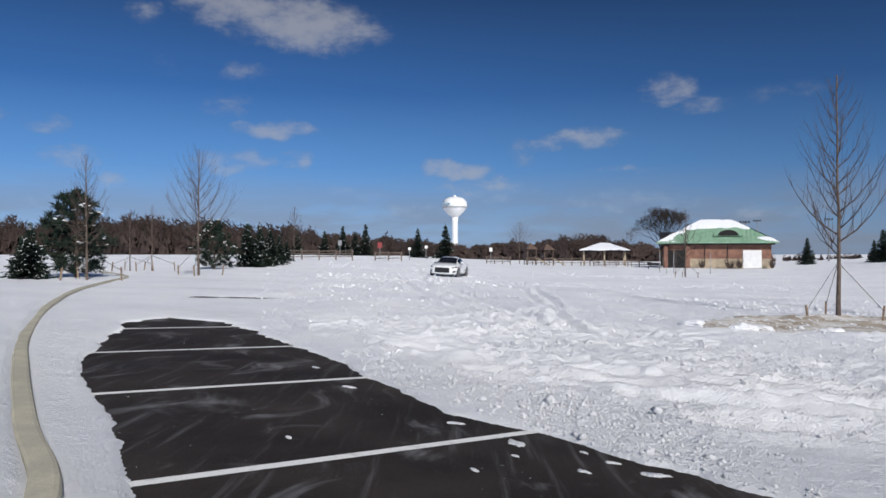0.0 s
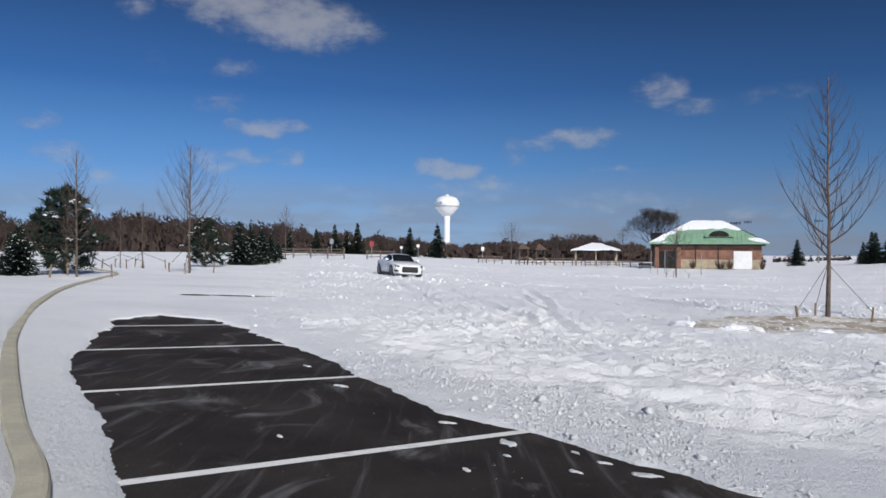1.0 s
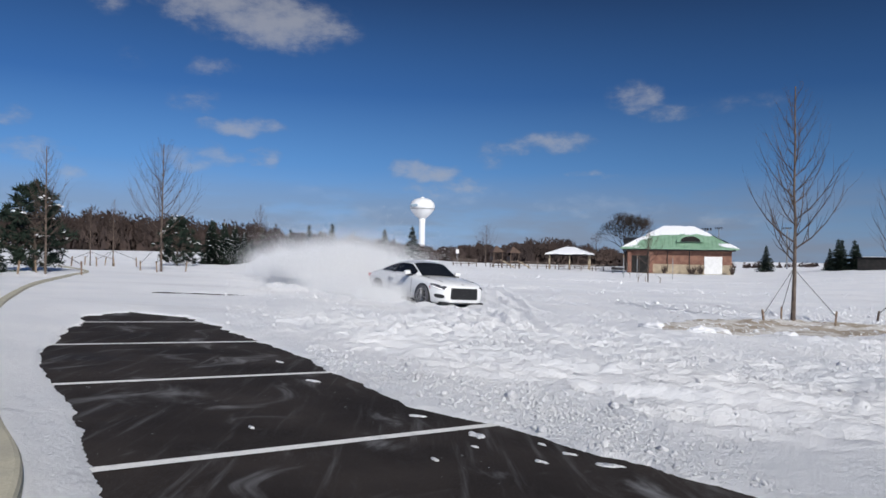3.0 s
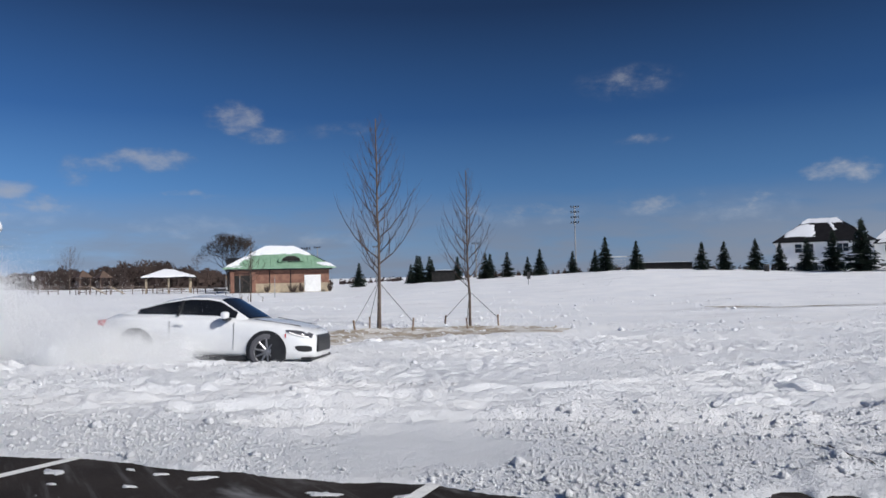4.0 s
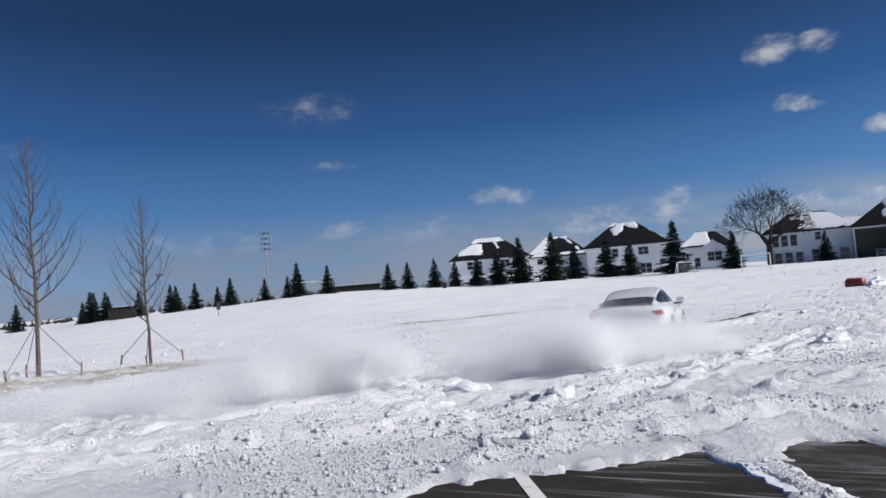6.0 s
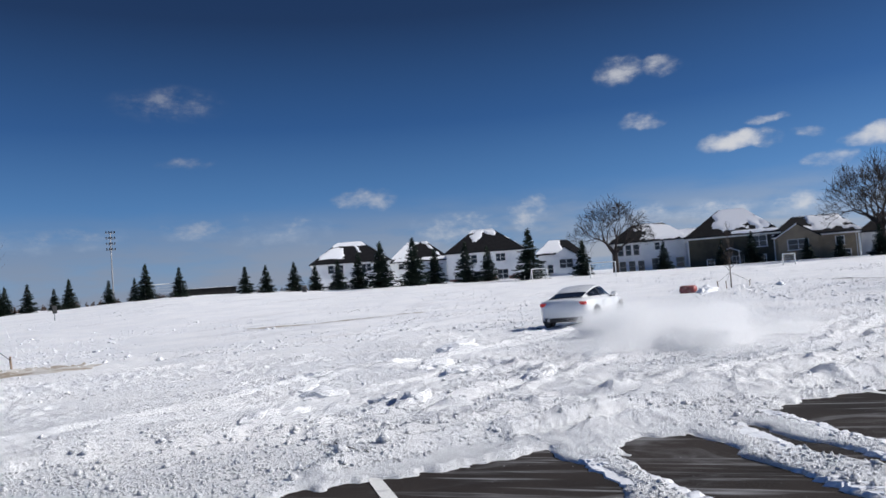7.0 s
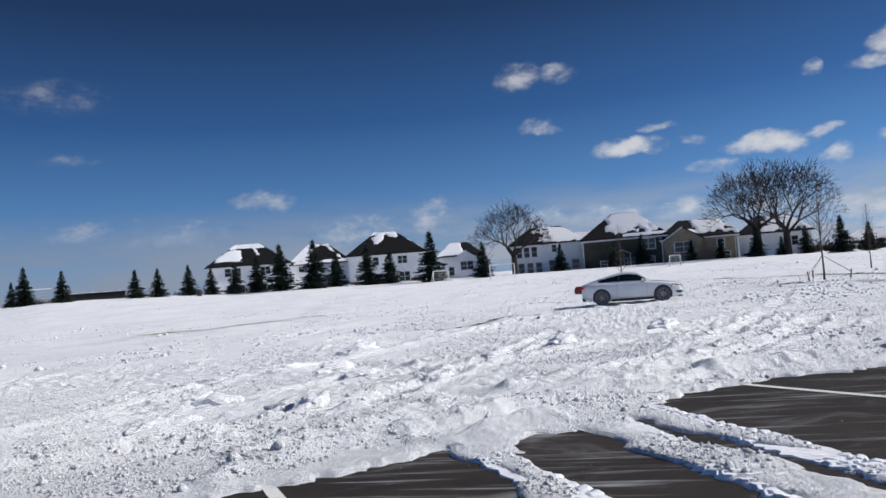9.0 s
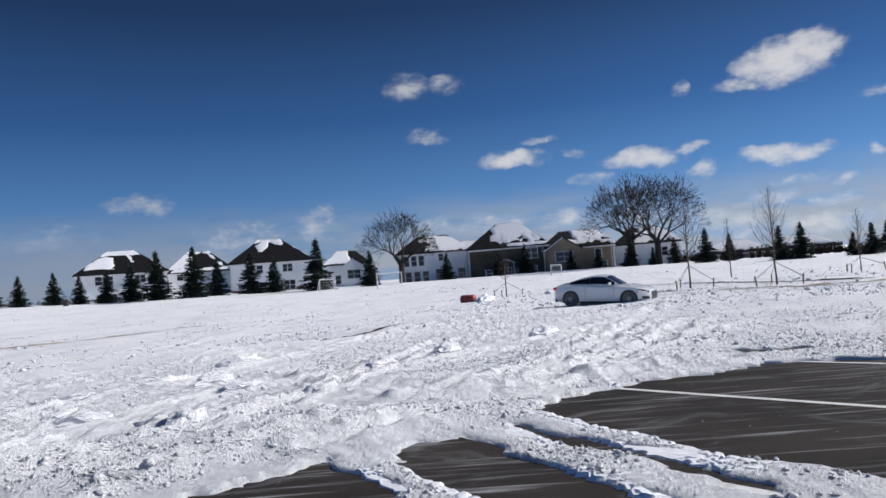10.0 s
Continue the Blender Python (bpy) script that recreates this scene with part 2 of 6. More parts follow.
WOODS = material("bare_woods", (0.070, 0.050, 0.043), (0.042, 0.032, 0.030), 0.08, 0.95, fine=1.5)
LUMP = material("clinging_snow", (0.86, 0.87, 0.89), (0.78, 0.80, 0.84), 6.0, 0.6, bump=0.3)
STAKE = material("weathered_stake", (0.30, 0.22, 0.15), (0.17, 0.12, 0.09), 6.0, 0.85)
RAIL = material("grey_rail_wood", (0.19, 0.15, 0.125), (0.11, 0.09, 0.08), 5.0, 0.85)
WHITE_PAINT = material("white_paint", (0.80, 0.80, 0.79), (0.72, 0.72, 0.71), 2.0, 0.5, bump=0.05)
WHITE_SIDING = material("white_siding", (0.84, 0.85, 0.86), (0.76, 0.78, 0.80), 0.9, 0.7)
GREEN_SIDING = material("olive_brown_siding", (0.085, 0.078, 0.058), (0.06, 0.055, 0.042), 0.9, 0.75)
TAN_SIDING = material("tan_siding", (0.33, 0.27, 0.19), (0.26, 0.21, 0.15), 0.9, 0.75)
SHINGLE = material("dark_shingles", (0.011, 0.011, 0.013), (0.006, 0.006, 0.008), 1.6, 0.9, fine=14.0, bump=0.4)
GREEN_ROOF = material("green_metal_roof", (0.25, 0.40, 0.28), (0.19, 0.33, 0.22), 1.2, 0.45, bump=0.05)
BRICK = material("red_brick", (0.27, 0.145, 0.105), (0.19, 0.10, 0.075), 1.4, 0.85, fine=16.0, bump=0.3)
STONE = material("buff_stone", (0.46, 0.38, 0.27), (0.36, 0.30, 0.22), 1.5, 0.85, bump=0.3)
# DARK colours vents, a lid and shed walls, and paints the porch's shade.
DARK = material("dark_parts_and_porch_shade", (0.03, 0.028, 0.027), (0.018, 0.018, 0.018), 2.0, 0.8)
GLASS = material("dark_window_glass", (0.035, 0.04, 0.048), (0.02, 0.024, 0.03), 0.5, 0.12, bump=0.0)
STEEL = material("galvanised_steel", (0.33, 0.34, 0.35), (0.25, 0.26, 0.27), 3.0, 0.5, metal=0.6)
TANK = material("white_tank_paint", (0.80, 0.81, 0.82), (0.72, 0.74, 0.75), 0.12, 0.4, bump=0.02, fine=3.0)
BLUE = material("faded_blue_paint", (0.22, 0.33, 0.42), (0.16, 0.25, 0.33), 0.5, 0.5)
RED = material("red_plastic", (0.33, 0.05, 0.05), (0.20, 0.03, 0.03), 3.0, 0.5)
RUST = material("brown_plastic", (0.11, 0.070, 0.050), (0.075, 0.050, 0.038), 2.0, 0.6)
CARPAINT = material("white_car_paint", (0.79, 0.80, 0.80), (0.74, 0.75, 0.76), 3.0, 0.28, bump=0.02, coat=0.6)
CARGLASS = material("tinted_car_glass", (0.012, 0.013, 0.015), (0.008, 0.009, 0.010), 1.0, 0.10, bump=0.0)
BLACK = material("black_plastic", (0.018, 0.018, 0.019), (0.010, 0.010, 0.011), 8.0, 0.45)
RUBBER = material("tyre_rubber", (0.030, 0.030, 0.031), (0.10, 0.10, 0.11), 9.0, 0.85, contrast=(0.6, 0.8))
ALLOY = material("grey_alloy", (0.34, 0.34, 0.35), (0.24, 0.24, 0.25), 12.0, 0.35, metal=0.8)
LAMP = material("lamp_lens", (0.10, 0.10, 0.11), (0.05, 0.05, 0.06), 20.0, 0.15)
LAMP_LIT = material("daytime_lamp", (0.8, 0.8, 0.8), None, 20.0, 0.3, glow=((1.0, 0.98, 0.95), 1.6))
TAIL = material("tail_lamp", (0.45, 0.03, 0.03), (0.3, 0.02, 0.02), 15.0, 0.25, glow=((1.0, 0.06, 0.05), 0.12))

# ---------------------------------------------------------------- building helpers


def mesh_object(name, bm, mat, parent=None, smooth=False):
    me = bpy.data.meshes.new(name)
    bm.to_mesh(me)
    bm.free()
    for m in (mat if isinstance(mat, (list, tuple)) else [mat]):
        me.materials.append(m)
    if smooth:
        me.shade_smooth()
    ob = new(name, me)
    ob.parent = parent
    return ob


def part(name, bm, mat, parent, label="", smooth=False):
    ob = mesh_object(name, bm, mat, parent, smooth)
    return tagged(ob, label) if label else ob


def raw_mesh(name, verts, faces, mat, parent=None, smooth=False, mat_index=None):
    me = bpy.data.meshes.new(name)
    me.from_pydata([tuple(map(float, v)) for v in verts], [], [tuple(f) for f in faces])
    for m in (mat if isinstance(mat, (list, tuple)) else [mat]):
        me.materials.append(m)
    if mat_index is not None:
        me.polygons.foreach_set("material_index", mat_index)
    if smooth:
        me.shade_smooth()
    me.update()
    ob = new(name, me)
    ob.parent = parent
    return ob


def thing(name, m, label, category, group="", kind=""):
    ob = new(name)
    ob.empty_display_size = 0.2
    ob.matrix_basis = m
    return tagged(ob, label, category, group, kind)


def box(bm, size, at, turn=None, bevel=0.0):
    made = bmesh.ops.create_cube(bm, size=1.0)["verts"]
    m = Matrix.Translation(at) @ (turn.to_4x4() if turn else Matrix()) @ Matrix.Diagonal((*size, 1.0))
    bmesh.ops.transform(bm, matrix=m, verts=made)
    if bevel:
        edges = list({e for v in made for e in v.link_edges})
        bmesh.ops.bevel(bm, geom=edges, offset=bevel, segments=2, affect="EDGES", profile=0.6)
    return bm


def box_bm(size, at, turn=None, bevel=0.0):
    return box(bmesh.new(), size, at, turn, bevel)


def tube(bm, a, b, r0, r1, sides=6, caps=True):
    a, b = Vector(a), Vector(b)
    way = b - a
    if way.length < 1e-5:
        return bm
    q = way.to_track_quat("Z", "Y")
    rings = []
    for c, r in ((a, r0), (b, r1)):
        rings.append([bm.verts.new(c + q @ Vector((math.cos(k * 2 * math.pi / sides) * r, math.sin(k * 2 * math.pi / sides) * r, 0))) for k in range(sides)])
    for k in range(sides):
        n = (k + 1) % sides
        bm.faces.new((rings[0][k], rings[0][n], rings[1][n], rings[1][k]))
    if caps:
        bm.faces.new(rings[0][::-1])
        bm.faces.new(rings[1])
    return bm


def lathe(bm, profile, sides=24, at=(0, 0, 0)):
    """A turned body from (radius, height) pairs."""
    rings = []
    for r, z in profile:
        rings.append([bm.verts.new((at[0] + math.cos(k * 2 * math.pi / sides) * r, at[1] + math.sin(k * 2 * math.pi / sides) * r, at[2] + z)) for k in range(sides)])
    for lo, hi in zip(rings, rings[1:]):
        for k in range(sides):
            n = (k + 1) % sides
            bm.faces.new((lo[k], lo[n], hi[n], hi[k]))
    bm.faces.new(rings[0][::-1])
    bm.faces.new(rings[-1])
    return bm


def powder_material():
    """Flying powder: small bright crystals that let light through."""
    m = bpy.data.materials.new("flying_powder")
    m.use_nodes = True
    g = Nodes(m.node_tree)
    d = g.node("ShaderNodeBsdfDiffuse", {"Color": (0.985, 0.988, 0.99, 1.0)})
    t = g.node("ShaderNodeBsdfTranslucent", {"Color": (0.985, 0.988, 0.99, 1.0)})
    s = g.node("ShaderNodeMixShader", {0: 0.6, 1: d.outputs[0], 2: t.outputs[0]})
    g.node("ShaderNodeOutputMaterial", {"Surface": s.outputs[0]})
    return m


POWDER = powder_material()

# ---------------------------------------------------------------- ground


def smooth(x, lo, hi):
    t = np.clip((np.asarray(x, float) - lo) / (hi - lo), 0, 1)
    return t * t * (3 - 2 * t)


def land(x, y):
    """The lie of the land: the lot falls to the east, then the field rises to the houses."""
    x, y = np.asarray(x, float), np.asarray(y, float)
    r = np.hypot(x, y)
    bearing = np.degrees(np.arctan2(x, y))
    rise = np.interp(bearing, [-180, -60, -20, 0, 22, 26, 33, 41, 47, 53, 60, 65, 71, 78, 88, 100, 115, 180], [0.6, 0.6, 0.6, 0.45, 0.0, 0.2, 1.3, 2.0, 2.7, 2.5, 2.0, 2.05, 1.7, 1.5, 1.25, 0.85, 0.4, 0.6])
    sx = np.where(x > 0, 15.0, 14.0)
    return -0.0509 * sx * np.tanh(x / sx) - 0.0191 * 14 * np.tanh(y / 14) + rise * smooth(r, 42, 115)


def ground_z(x, y):
    return float(land(x, y))


def lattice(x, y, scale, seed=0):
    """Smooth value noise, 0 to 1."""
    x, y = np.asarray(x, float) / scale, np.asarray(y, float) / scale
    i, j = np.floor(x), np.floor(y)
    u, v = x - i, y - j
    u, v = u * u * (3 - 2 * u), v * v * (3 - 2 * v)

    def h(a, b):
        s = np.sin(a * 127.1 + b * 311.7 + seed * 74.7) * 43758.5453
        return s - np.floor(s)
    return (h(i, j) * (1 - u) + h(i + 1, j) * u) * (1 - v) + (h(i, j + 1) * (1 - u) + h(i + 1, j + 1) * u) * v


def fractal(x, y, scale, octaves=4, seed=0):
    total, amp, norm = 0.0, 1.0, 0.0
    for k in range(octaves):
        total = total + amp * lattice(x, y, scale / 2 ** k, seed + 13 * k)
        norm, amp = norm + amp, amp * 0.55
    return total / norm


def inside(x, y, outline):
    """Signed distance to an outline in plan, above zero inside."""
    best, odd = np.full(x.shape, 1e9), np.zeros(x.shape, bool)
    for (ax, ay), (bx, by) in zip(outline, outline[1:] + outline[:1]):
        dx, dy = bx - ax, by - ay
        t = np.clip(((x - ax) * dx + (y - ay) * dy) / (dx * dx + dy * dy), 0, 1)
        best = np.minimum(best, np.hypot(x - ax - t * dx, y - ay - t * dy))
        cross = (ay > y) != (by > y)
        with np.errstate(divide="ignore", invalid="ignore"):
            odd ^= cross & (x < (bx - ax) * (y - ay) / (by - ay + 1e-12) + ax)
    return np.where(odd, best, -best)


def along(x, y, line):
    """Distance to a line of points in plan."""
    best = np.full(x.shape, 1e9)
    for (ax, ay), (bx, by) in zip(line, line[1:]):
        dx, dy = bx - ax, by - ay
        t = np.clip(((x - ax) * dx + (y - ay) * dy) / (dx * dx + dy * dy), 0, 1)
        best = np.minimum(best, np.hypot(x - ax - t * dx, y - ay - t * dy))
    return best


# asphalt that the wind and the tyres have bared
BARE_STALLS = [(-0.9, 1.6), (-1.2, 2.9), (-1.52, 3.79), (-2.0, 4.63), (-2.69, 5.85), (-3.62, 7.33), (-4.2, 8.69), (-4.76, 10.46), (-5.5, 12.69), (-5.26, 14.03), (-4.01, 13.47), (-3.31, 12.42),
               (-2.04, 10.34), (-1.28, 9.01), (-0.92, 8.13), (-0.48, 7.43), (0.03, 6.32), (0.4, 6.0), (0.8, 5.68), (1.2, 5.05), (1.6, 4.7), (2.1, 4.1), (2.6, 3.8), (3.0, 3.1), (3.3, 1.6), (2.4, 0.4), (0.5, 0.6)]
BARE_EAST = [(7.85, -0.64), (8.87, -1.35), (9.49, -2.08), (9.75, -2.99), (10.32, -3.89), (10.15, -4.51), (9.73, -5.2), (6.5, -6.0), (3.9, -3.9), (4.2, -2.75), (4.71, -2.33), (5.45, -1.86), (5.72, -1.66), (6.58, -1.25)]
BARE_GAP = [(7.18, -0.34), (7.02, -0.55), (6.39, -0.82), (6.0, -1.17), (5.55, -1.53), (4.98, -1.7), (4.4, -1.95), (4.2, -1.85), (4.85, -1.55), (5.3, -1.33), (5.82, -0.98), (6.37, -0.67)]
BARE_MIDDLE = [(6.19, 0.46), (6.51, 0.28), (6.57, 0.01), (5.99, -0.32), (5.42, -0.65), (4.84, -1.0), (4.34, -1.31), (3.4, -1.6), (3.2, -0.6), (4.3, -0.3), (4.75, -0.1), (5.41, 0.21)]
BARE_NEAR = [(4.5, 2.3), (5.3, 1.5), (5.91, 1.08), (6.01, 1.01), (5.58, 0.82), (5.38, 0.5), (4.91, 0.23), (4.4, 0.15), (3.4, 0.5), (3.2, 2.3), (3.9, 2.5)]
BARE_NORTH = [(-6.9, 19.6), (-4.5, 20.6), (-3.9, 21.5), (-6.9, 20.4)]
BARE_FAR = [(12.3, -3.98), (12.1, -4.5), (11.9, -5.05), (11.33, -4.73), (11.68, -3.97)]
KERB_LINE = [(-0.95, 1.4), (-1.45, 2.6), (-1.94, 3.72), (-2.72, 4.91), (-4.12, 7.27), (-5.39, 9.56), (-7.55, 14.07), (-9.79, 19.62), (-11.52, 25.39), (-12.95, 30.0), (-16.95, 36.0)]
OUTSIDE = KERB_LINE[:-1] + [(-60.0, 36.0), (-60.0, -20.0), (-1.0, -20.0)]
MULCH = [(6.0, 17.0), (8.1, 19.3), (11.4, 21.6), (15.6, 22.0), (17.4, 19.0), (15.0, 17.2), (10.7, 16.6), (7.6, 15.6), (5.8, 15.6)]
# ways that tyres have ploughed through the field
RUTS = [[(1.2, 14.5), (0.9, 17.5), (0.0, 22.0), (-1.2, 29.0), (-2.0, 36.0), (-1.6, 43.0), (0.5, 50.0)],
        [(2.6, 14.0), (2.8, 18.0), (3.6, 24.0), (4.2, 33.0)],
        [(-0.6, 10.5), (1.4, 9.5), (4.5, 8.2), (7.6, 6.0), (10.5, 4.8), (13.0, 3.8)],
        [(0.5, 8.4), (4.0, 7.2), (7.6, 5.0), (9.2, 3.6), (10.6, 1.2)],
        [(14.0, 6.5), (18.0, 5.5), (23.0, 4.4), (29.0, 3.4), (33.0, -1.0), (33.0, -7.0), (30.0, -11.0)],
        [(12.5, 2.4), (19.4, -2.5), (25.0, -5.0), (30.0, -6.0)],
        [(2.0, 7.2), (5.0, 5.9), (7.2, 3.9), (8.6, 1.4), (9.8, -1.2)],
        [(5.2, 2.2), (7.5, 0.6), (10.0, -1.0), (14.0, -3.0), (20.0, -5.2)], [(6.0, 2.6), (8.2, 1.1), (11.0, -0.4), (15.0, -2.2), (21.0, -4.0)],
        [(6.6, 1.2), (8.4, -0.2), (10.4, -2.2), (11.6, -4.4)], [(2.2, 6.2), (4.6, 5.2), (6.8, 3.6), (9.5, 2.6), (14.0, 2.2), (20.0, 1.6)],
        [(-2.0, 13.2), (-0.6, 15.5), (1.6, 17.4), (3.0, 21.0), (3.2, 27.0)], [(-0.8, 11.2), (1.0, 13.0), (2.2, 16.0), (1.4, 22.0), (0.4, 30.0)],
        [(1.8, 8.6), (5.4, 7.4), (9.4, 6.8), (13.0, 7.4)]]


def bare(x, y):
    edge = (fractal(x, y, 0.9, 5, 3) - 0.5) * 0.55 + (fractal(x, y, 0.2, 3, 4) - 0.5) * 0.34
    streak = (fractal((x * 0.62 - y * 0.78) * 5, x * 0.78 + y * 0.62, 0.9, 4, 9) - 0.5) * 0.9
    b = inside(x, y, BARE_STALLS) + edge * 0.26 + (fractal(x * 0.5, y * 3.0, 0.5, 3, 12) - 0.5) * 0.4 * smooth(y, 9, 13)
    for outline in (BARE_EAST, BARE_GAP, BARE_MIDDLE, BARE_NEAR, BARE_NORTH, BARE_FAR):
        b = np.maximum(b, inside(x, y, outline) + edge * 0.40 + streak * 0.42)
    return b


def snow_height(x, y):
    r = np.hypot(x, y)
    b = bare(x, y)
    churn = (0.35 + 0.65 * smooth(r, 5, 9)) * (1 - smooth(r, 45, 90)) * smooth(x * 0.55 + y * 0.2, -0.6, 2.6)
    broken = smooth(fractal(x, y, 3.4, 3, 91), 0.36, 0.62)
    wave = (fractal(x, y, 2.6, 3, 1) - 0.5) * 0.11
    lumps = (fractal(x, y, 0.36, 4, 5) - 0.45) * 0.060
    crumbs = np.maximum(lattice(x, y, 0.21, 8) - 0.60, 0) * 0.13 + np.maximum(lattice(x, y, 0.125, 21) - 0.58, 0) * 0.12
    east = smooth(x, 5, 10) * (1 - smooth(r, 22, 34))
    u, v = x * 0.90 - y * 0.44, x * 0.44 + y * 0.90
    groove = (fractal(u * 0.16, v * 1.3, 0.9, 4, 77) - 0.5) * 0.085 + (fractal(u * 0.22, v * 2.2, 0.4, 3, 78) - 0.5) * 0.050
    ripple = (fractal(u * 0.22, v, 2.4, 3, 81) - 0.5) * 0.11 * smooth(r, 18, 32)
    slab = np.maximum(fractal(u * 0.5, v * 1.1, 0.75, 3, 95) - 0.62, 0) * 0.35 * east
    h = 0.06 + ripple + wave * (0.25 + 0.75 * churn) + churn * ((lumps + groove) * (0.45 + 0.30 * east) + (crumbs + slab) * (0.25 + 0.75 * broken))
    for k, rut in enumerate(RUTS):
        d = along(x, y, rut) + (lattice(x, y, 0.7, 30 + k) - 0.5) * 0.25
        h = h - 0.055 * np.exp(-(d / 0.17) ** 2) + 0.05 * np.exp(-((d - 0.34) / 0.12) ** 2)
    h = h + 0.12 * np.exp(-((inside(x, y, MULCH) - 0.0) / 1.1) ** 2) * (0.4 + 0.6 * fractal(x, y, 1.3, 3, 40))
    h = np.maximum(h, 0.022)
    lip = smooth(-b, -0.02, 1.1)
    left = smooth(-x, 2.0, 3.2) * (1 - smooth(r, 14, 20))
    h = h * (0.30 + 0.70 * lip) + 0.03 * left * lip
    h = np.where(b > 0, -0.05, h * smooth(-b, -0.03, 0.10) + 0.012 - 0.03 * (1 - smooth(-b, -0.03, 0.10)))
    verge = smooth(inside(x, y, OUTSIDE), 0.10, 0.22) * (1 - smooth(r, 22, 30))
    h = h + verge * (0.075 + 0.06 * (fractal(x, y, 0.4, 4, 55) - 0.5))
    return land(x, y) + h


def spread(fine_lo, fine_hi, step, far, grow):
    mid = list(np.arange(fine_lo, fine_hi, step))
    up, down, d = [mid[-1]], [mid[0]], step
    while up[-1] < far:
        d = min(d * grow, 140)
        up.append(up[-1] + d)
    d = step
    while down[-1] > -far:
        d = min(d * grow, 140)
        down.append(down[-1] - d)
    return np.array(down[:0:-1] + mid + up[1:])


def sheet(name, xs, ys, heights, mat, shade=True):
    nx, ny = len(xs), len(ys)
    gx, gy = np.meshgrid(xs, ys)
    co = np.stack([gx, gy, heights], -1).reshape(-1, 3).astype(np.float32)
    idx = np.arange(nx * ny).reshape(ny, nx)
    quads = np.stack([idx[:-1, :-1], idx[:-1, 1:], idx[1:, 1:], idx[1:, :-1]], -1).reshape(-1, 4).astype(np.int32)
    me = bpy.data.meshes.new(name)
    me.vertices.add(len(co))
    me.vertices.foreach_set("co", co.ravel())
    me.loops.add(quads.size)
    me.loops.foreach_set("vertex_index", quads.ravel())
    me.polygons.add(len(quads))
    me.polygons.foreach_set("loop_start", np.arange(0, quads.size, 4, dtype=np.int32))
    me.update(calc_edges=True)
    me.materials.append(mat)
    if shade:
        me.shade_smooth()
    return new(name, me)


def build_ground():
    xs = spread(-6.5, 14.0, 0.043, 3600, 1.04)
    ys = spread(-5.0, 15.0, 0.043, 3600, 1.04)
    gx, gy = np.meshgrid(xs, ys)
    g = sheet("ground", xs, ys, snow_height(gx, gy), SNOW)
    tagged(g, "churned white snow field with ruts and crumbs", "snow", kind="structure")
    xs, ys = np.arange(-7.2, 14.0, 0.3), np.arange(-9.0, 23.0, 0.3)
    gx, gy = np.meshgrid(xs, ys)
    lot = sheet("road", xs, ys, land(gx, gy), ASPHALT)
    tagged(lot, "dark asphalt parking lot dusted with powder snow", "parking lot", kind="structure")
    # painted stall lines, 2.75 m apart
    n = np.array([-math.sin(radians(36.8)), math.cos(radians(36.8))])
    d = np.array([n[1], -n[0]])
    for k in range(4, -5, -1):
        c0 = n * (1.45 + 2.75 * k)
        vs, fs = [], []
        for i in range(25):
            for side in (-0.05, 0.05):
                p = c0 + d * (1.0 + 0.25 * i) + n * side
                vs.append((p[0], p[1], ground_z(p[0], p[1]) + 0.006))
            if i:
                fs.append((2 * i - 2, 2 * i, 2 * i + 1, 2 * i - 1))
        line = raw_mesh("parking_line", vs, fs, LINE)
        tagged(line, "worn white painted stall line on asphalt", "road marking", "stall lines", "structure")


def build_kerb():
    pts = [Vector(p) for p in KERB_LINE]
    fine = []
    for i in range(len(pts) - 1):
        p0, p1, p2, p3 = pts[max(i - 1, 0)], pts[i], pts[i + 1], pts[min(i + 2, len(pts) - 1)]
        for k in range(8):
            t = k / 8
            fine.append(0.5 * ((2 * p1) + (p2 - p0) * t + (2 * p0 - 5 * p1 + 4 * p2 - p3) * t * t + (3 * p1 - p0 - 3 * p2 + p3) * t ** 3))
    prof = [(0.012, -0.10), (0.0, 0.10), (-0.012, 0.122), (-0.035, 0.13), (-0.14, 0.132), (-0.155, 0.12), (-0.158, -0.10)]
    vs, fs = [], []
    for i, p in enumerate(fine):
        way = (fine[min(i + 1, len(fine) - 1)] - fine[max(i - 1, 0)]).normalized()
        out = Vector((way.y, -way.x))
        for o, z in prof:
            q = p + out * o
            vs.append((q.x, q.y, ground_z(p.x, p.y) + z))
        if i:
            for k in range(len(prof) - 1):
                a = (i - 1) * len(prof) + k
                fs.append((a, a + 1, a + 1 + len(prof), a + len(prof)))
    kerb = raw_mesh("kerb", vs, fs, KERB, smooth=False)
    tagged(kerb, "pale concrete kerb curving beside the snowy lot", "kerb", kind="structure")


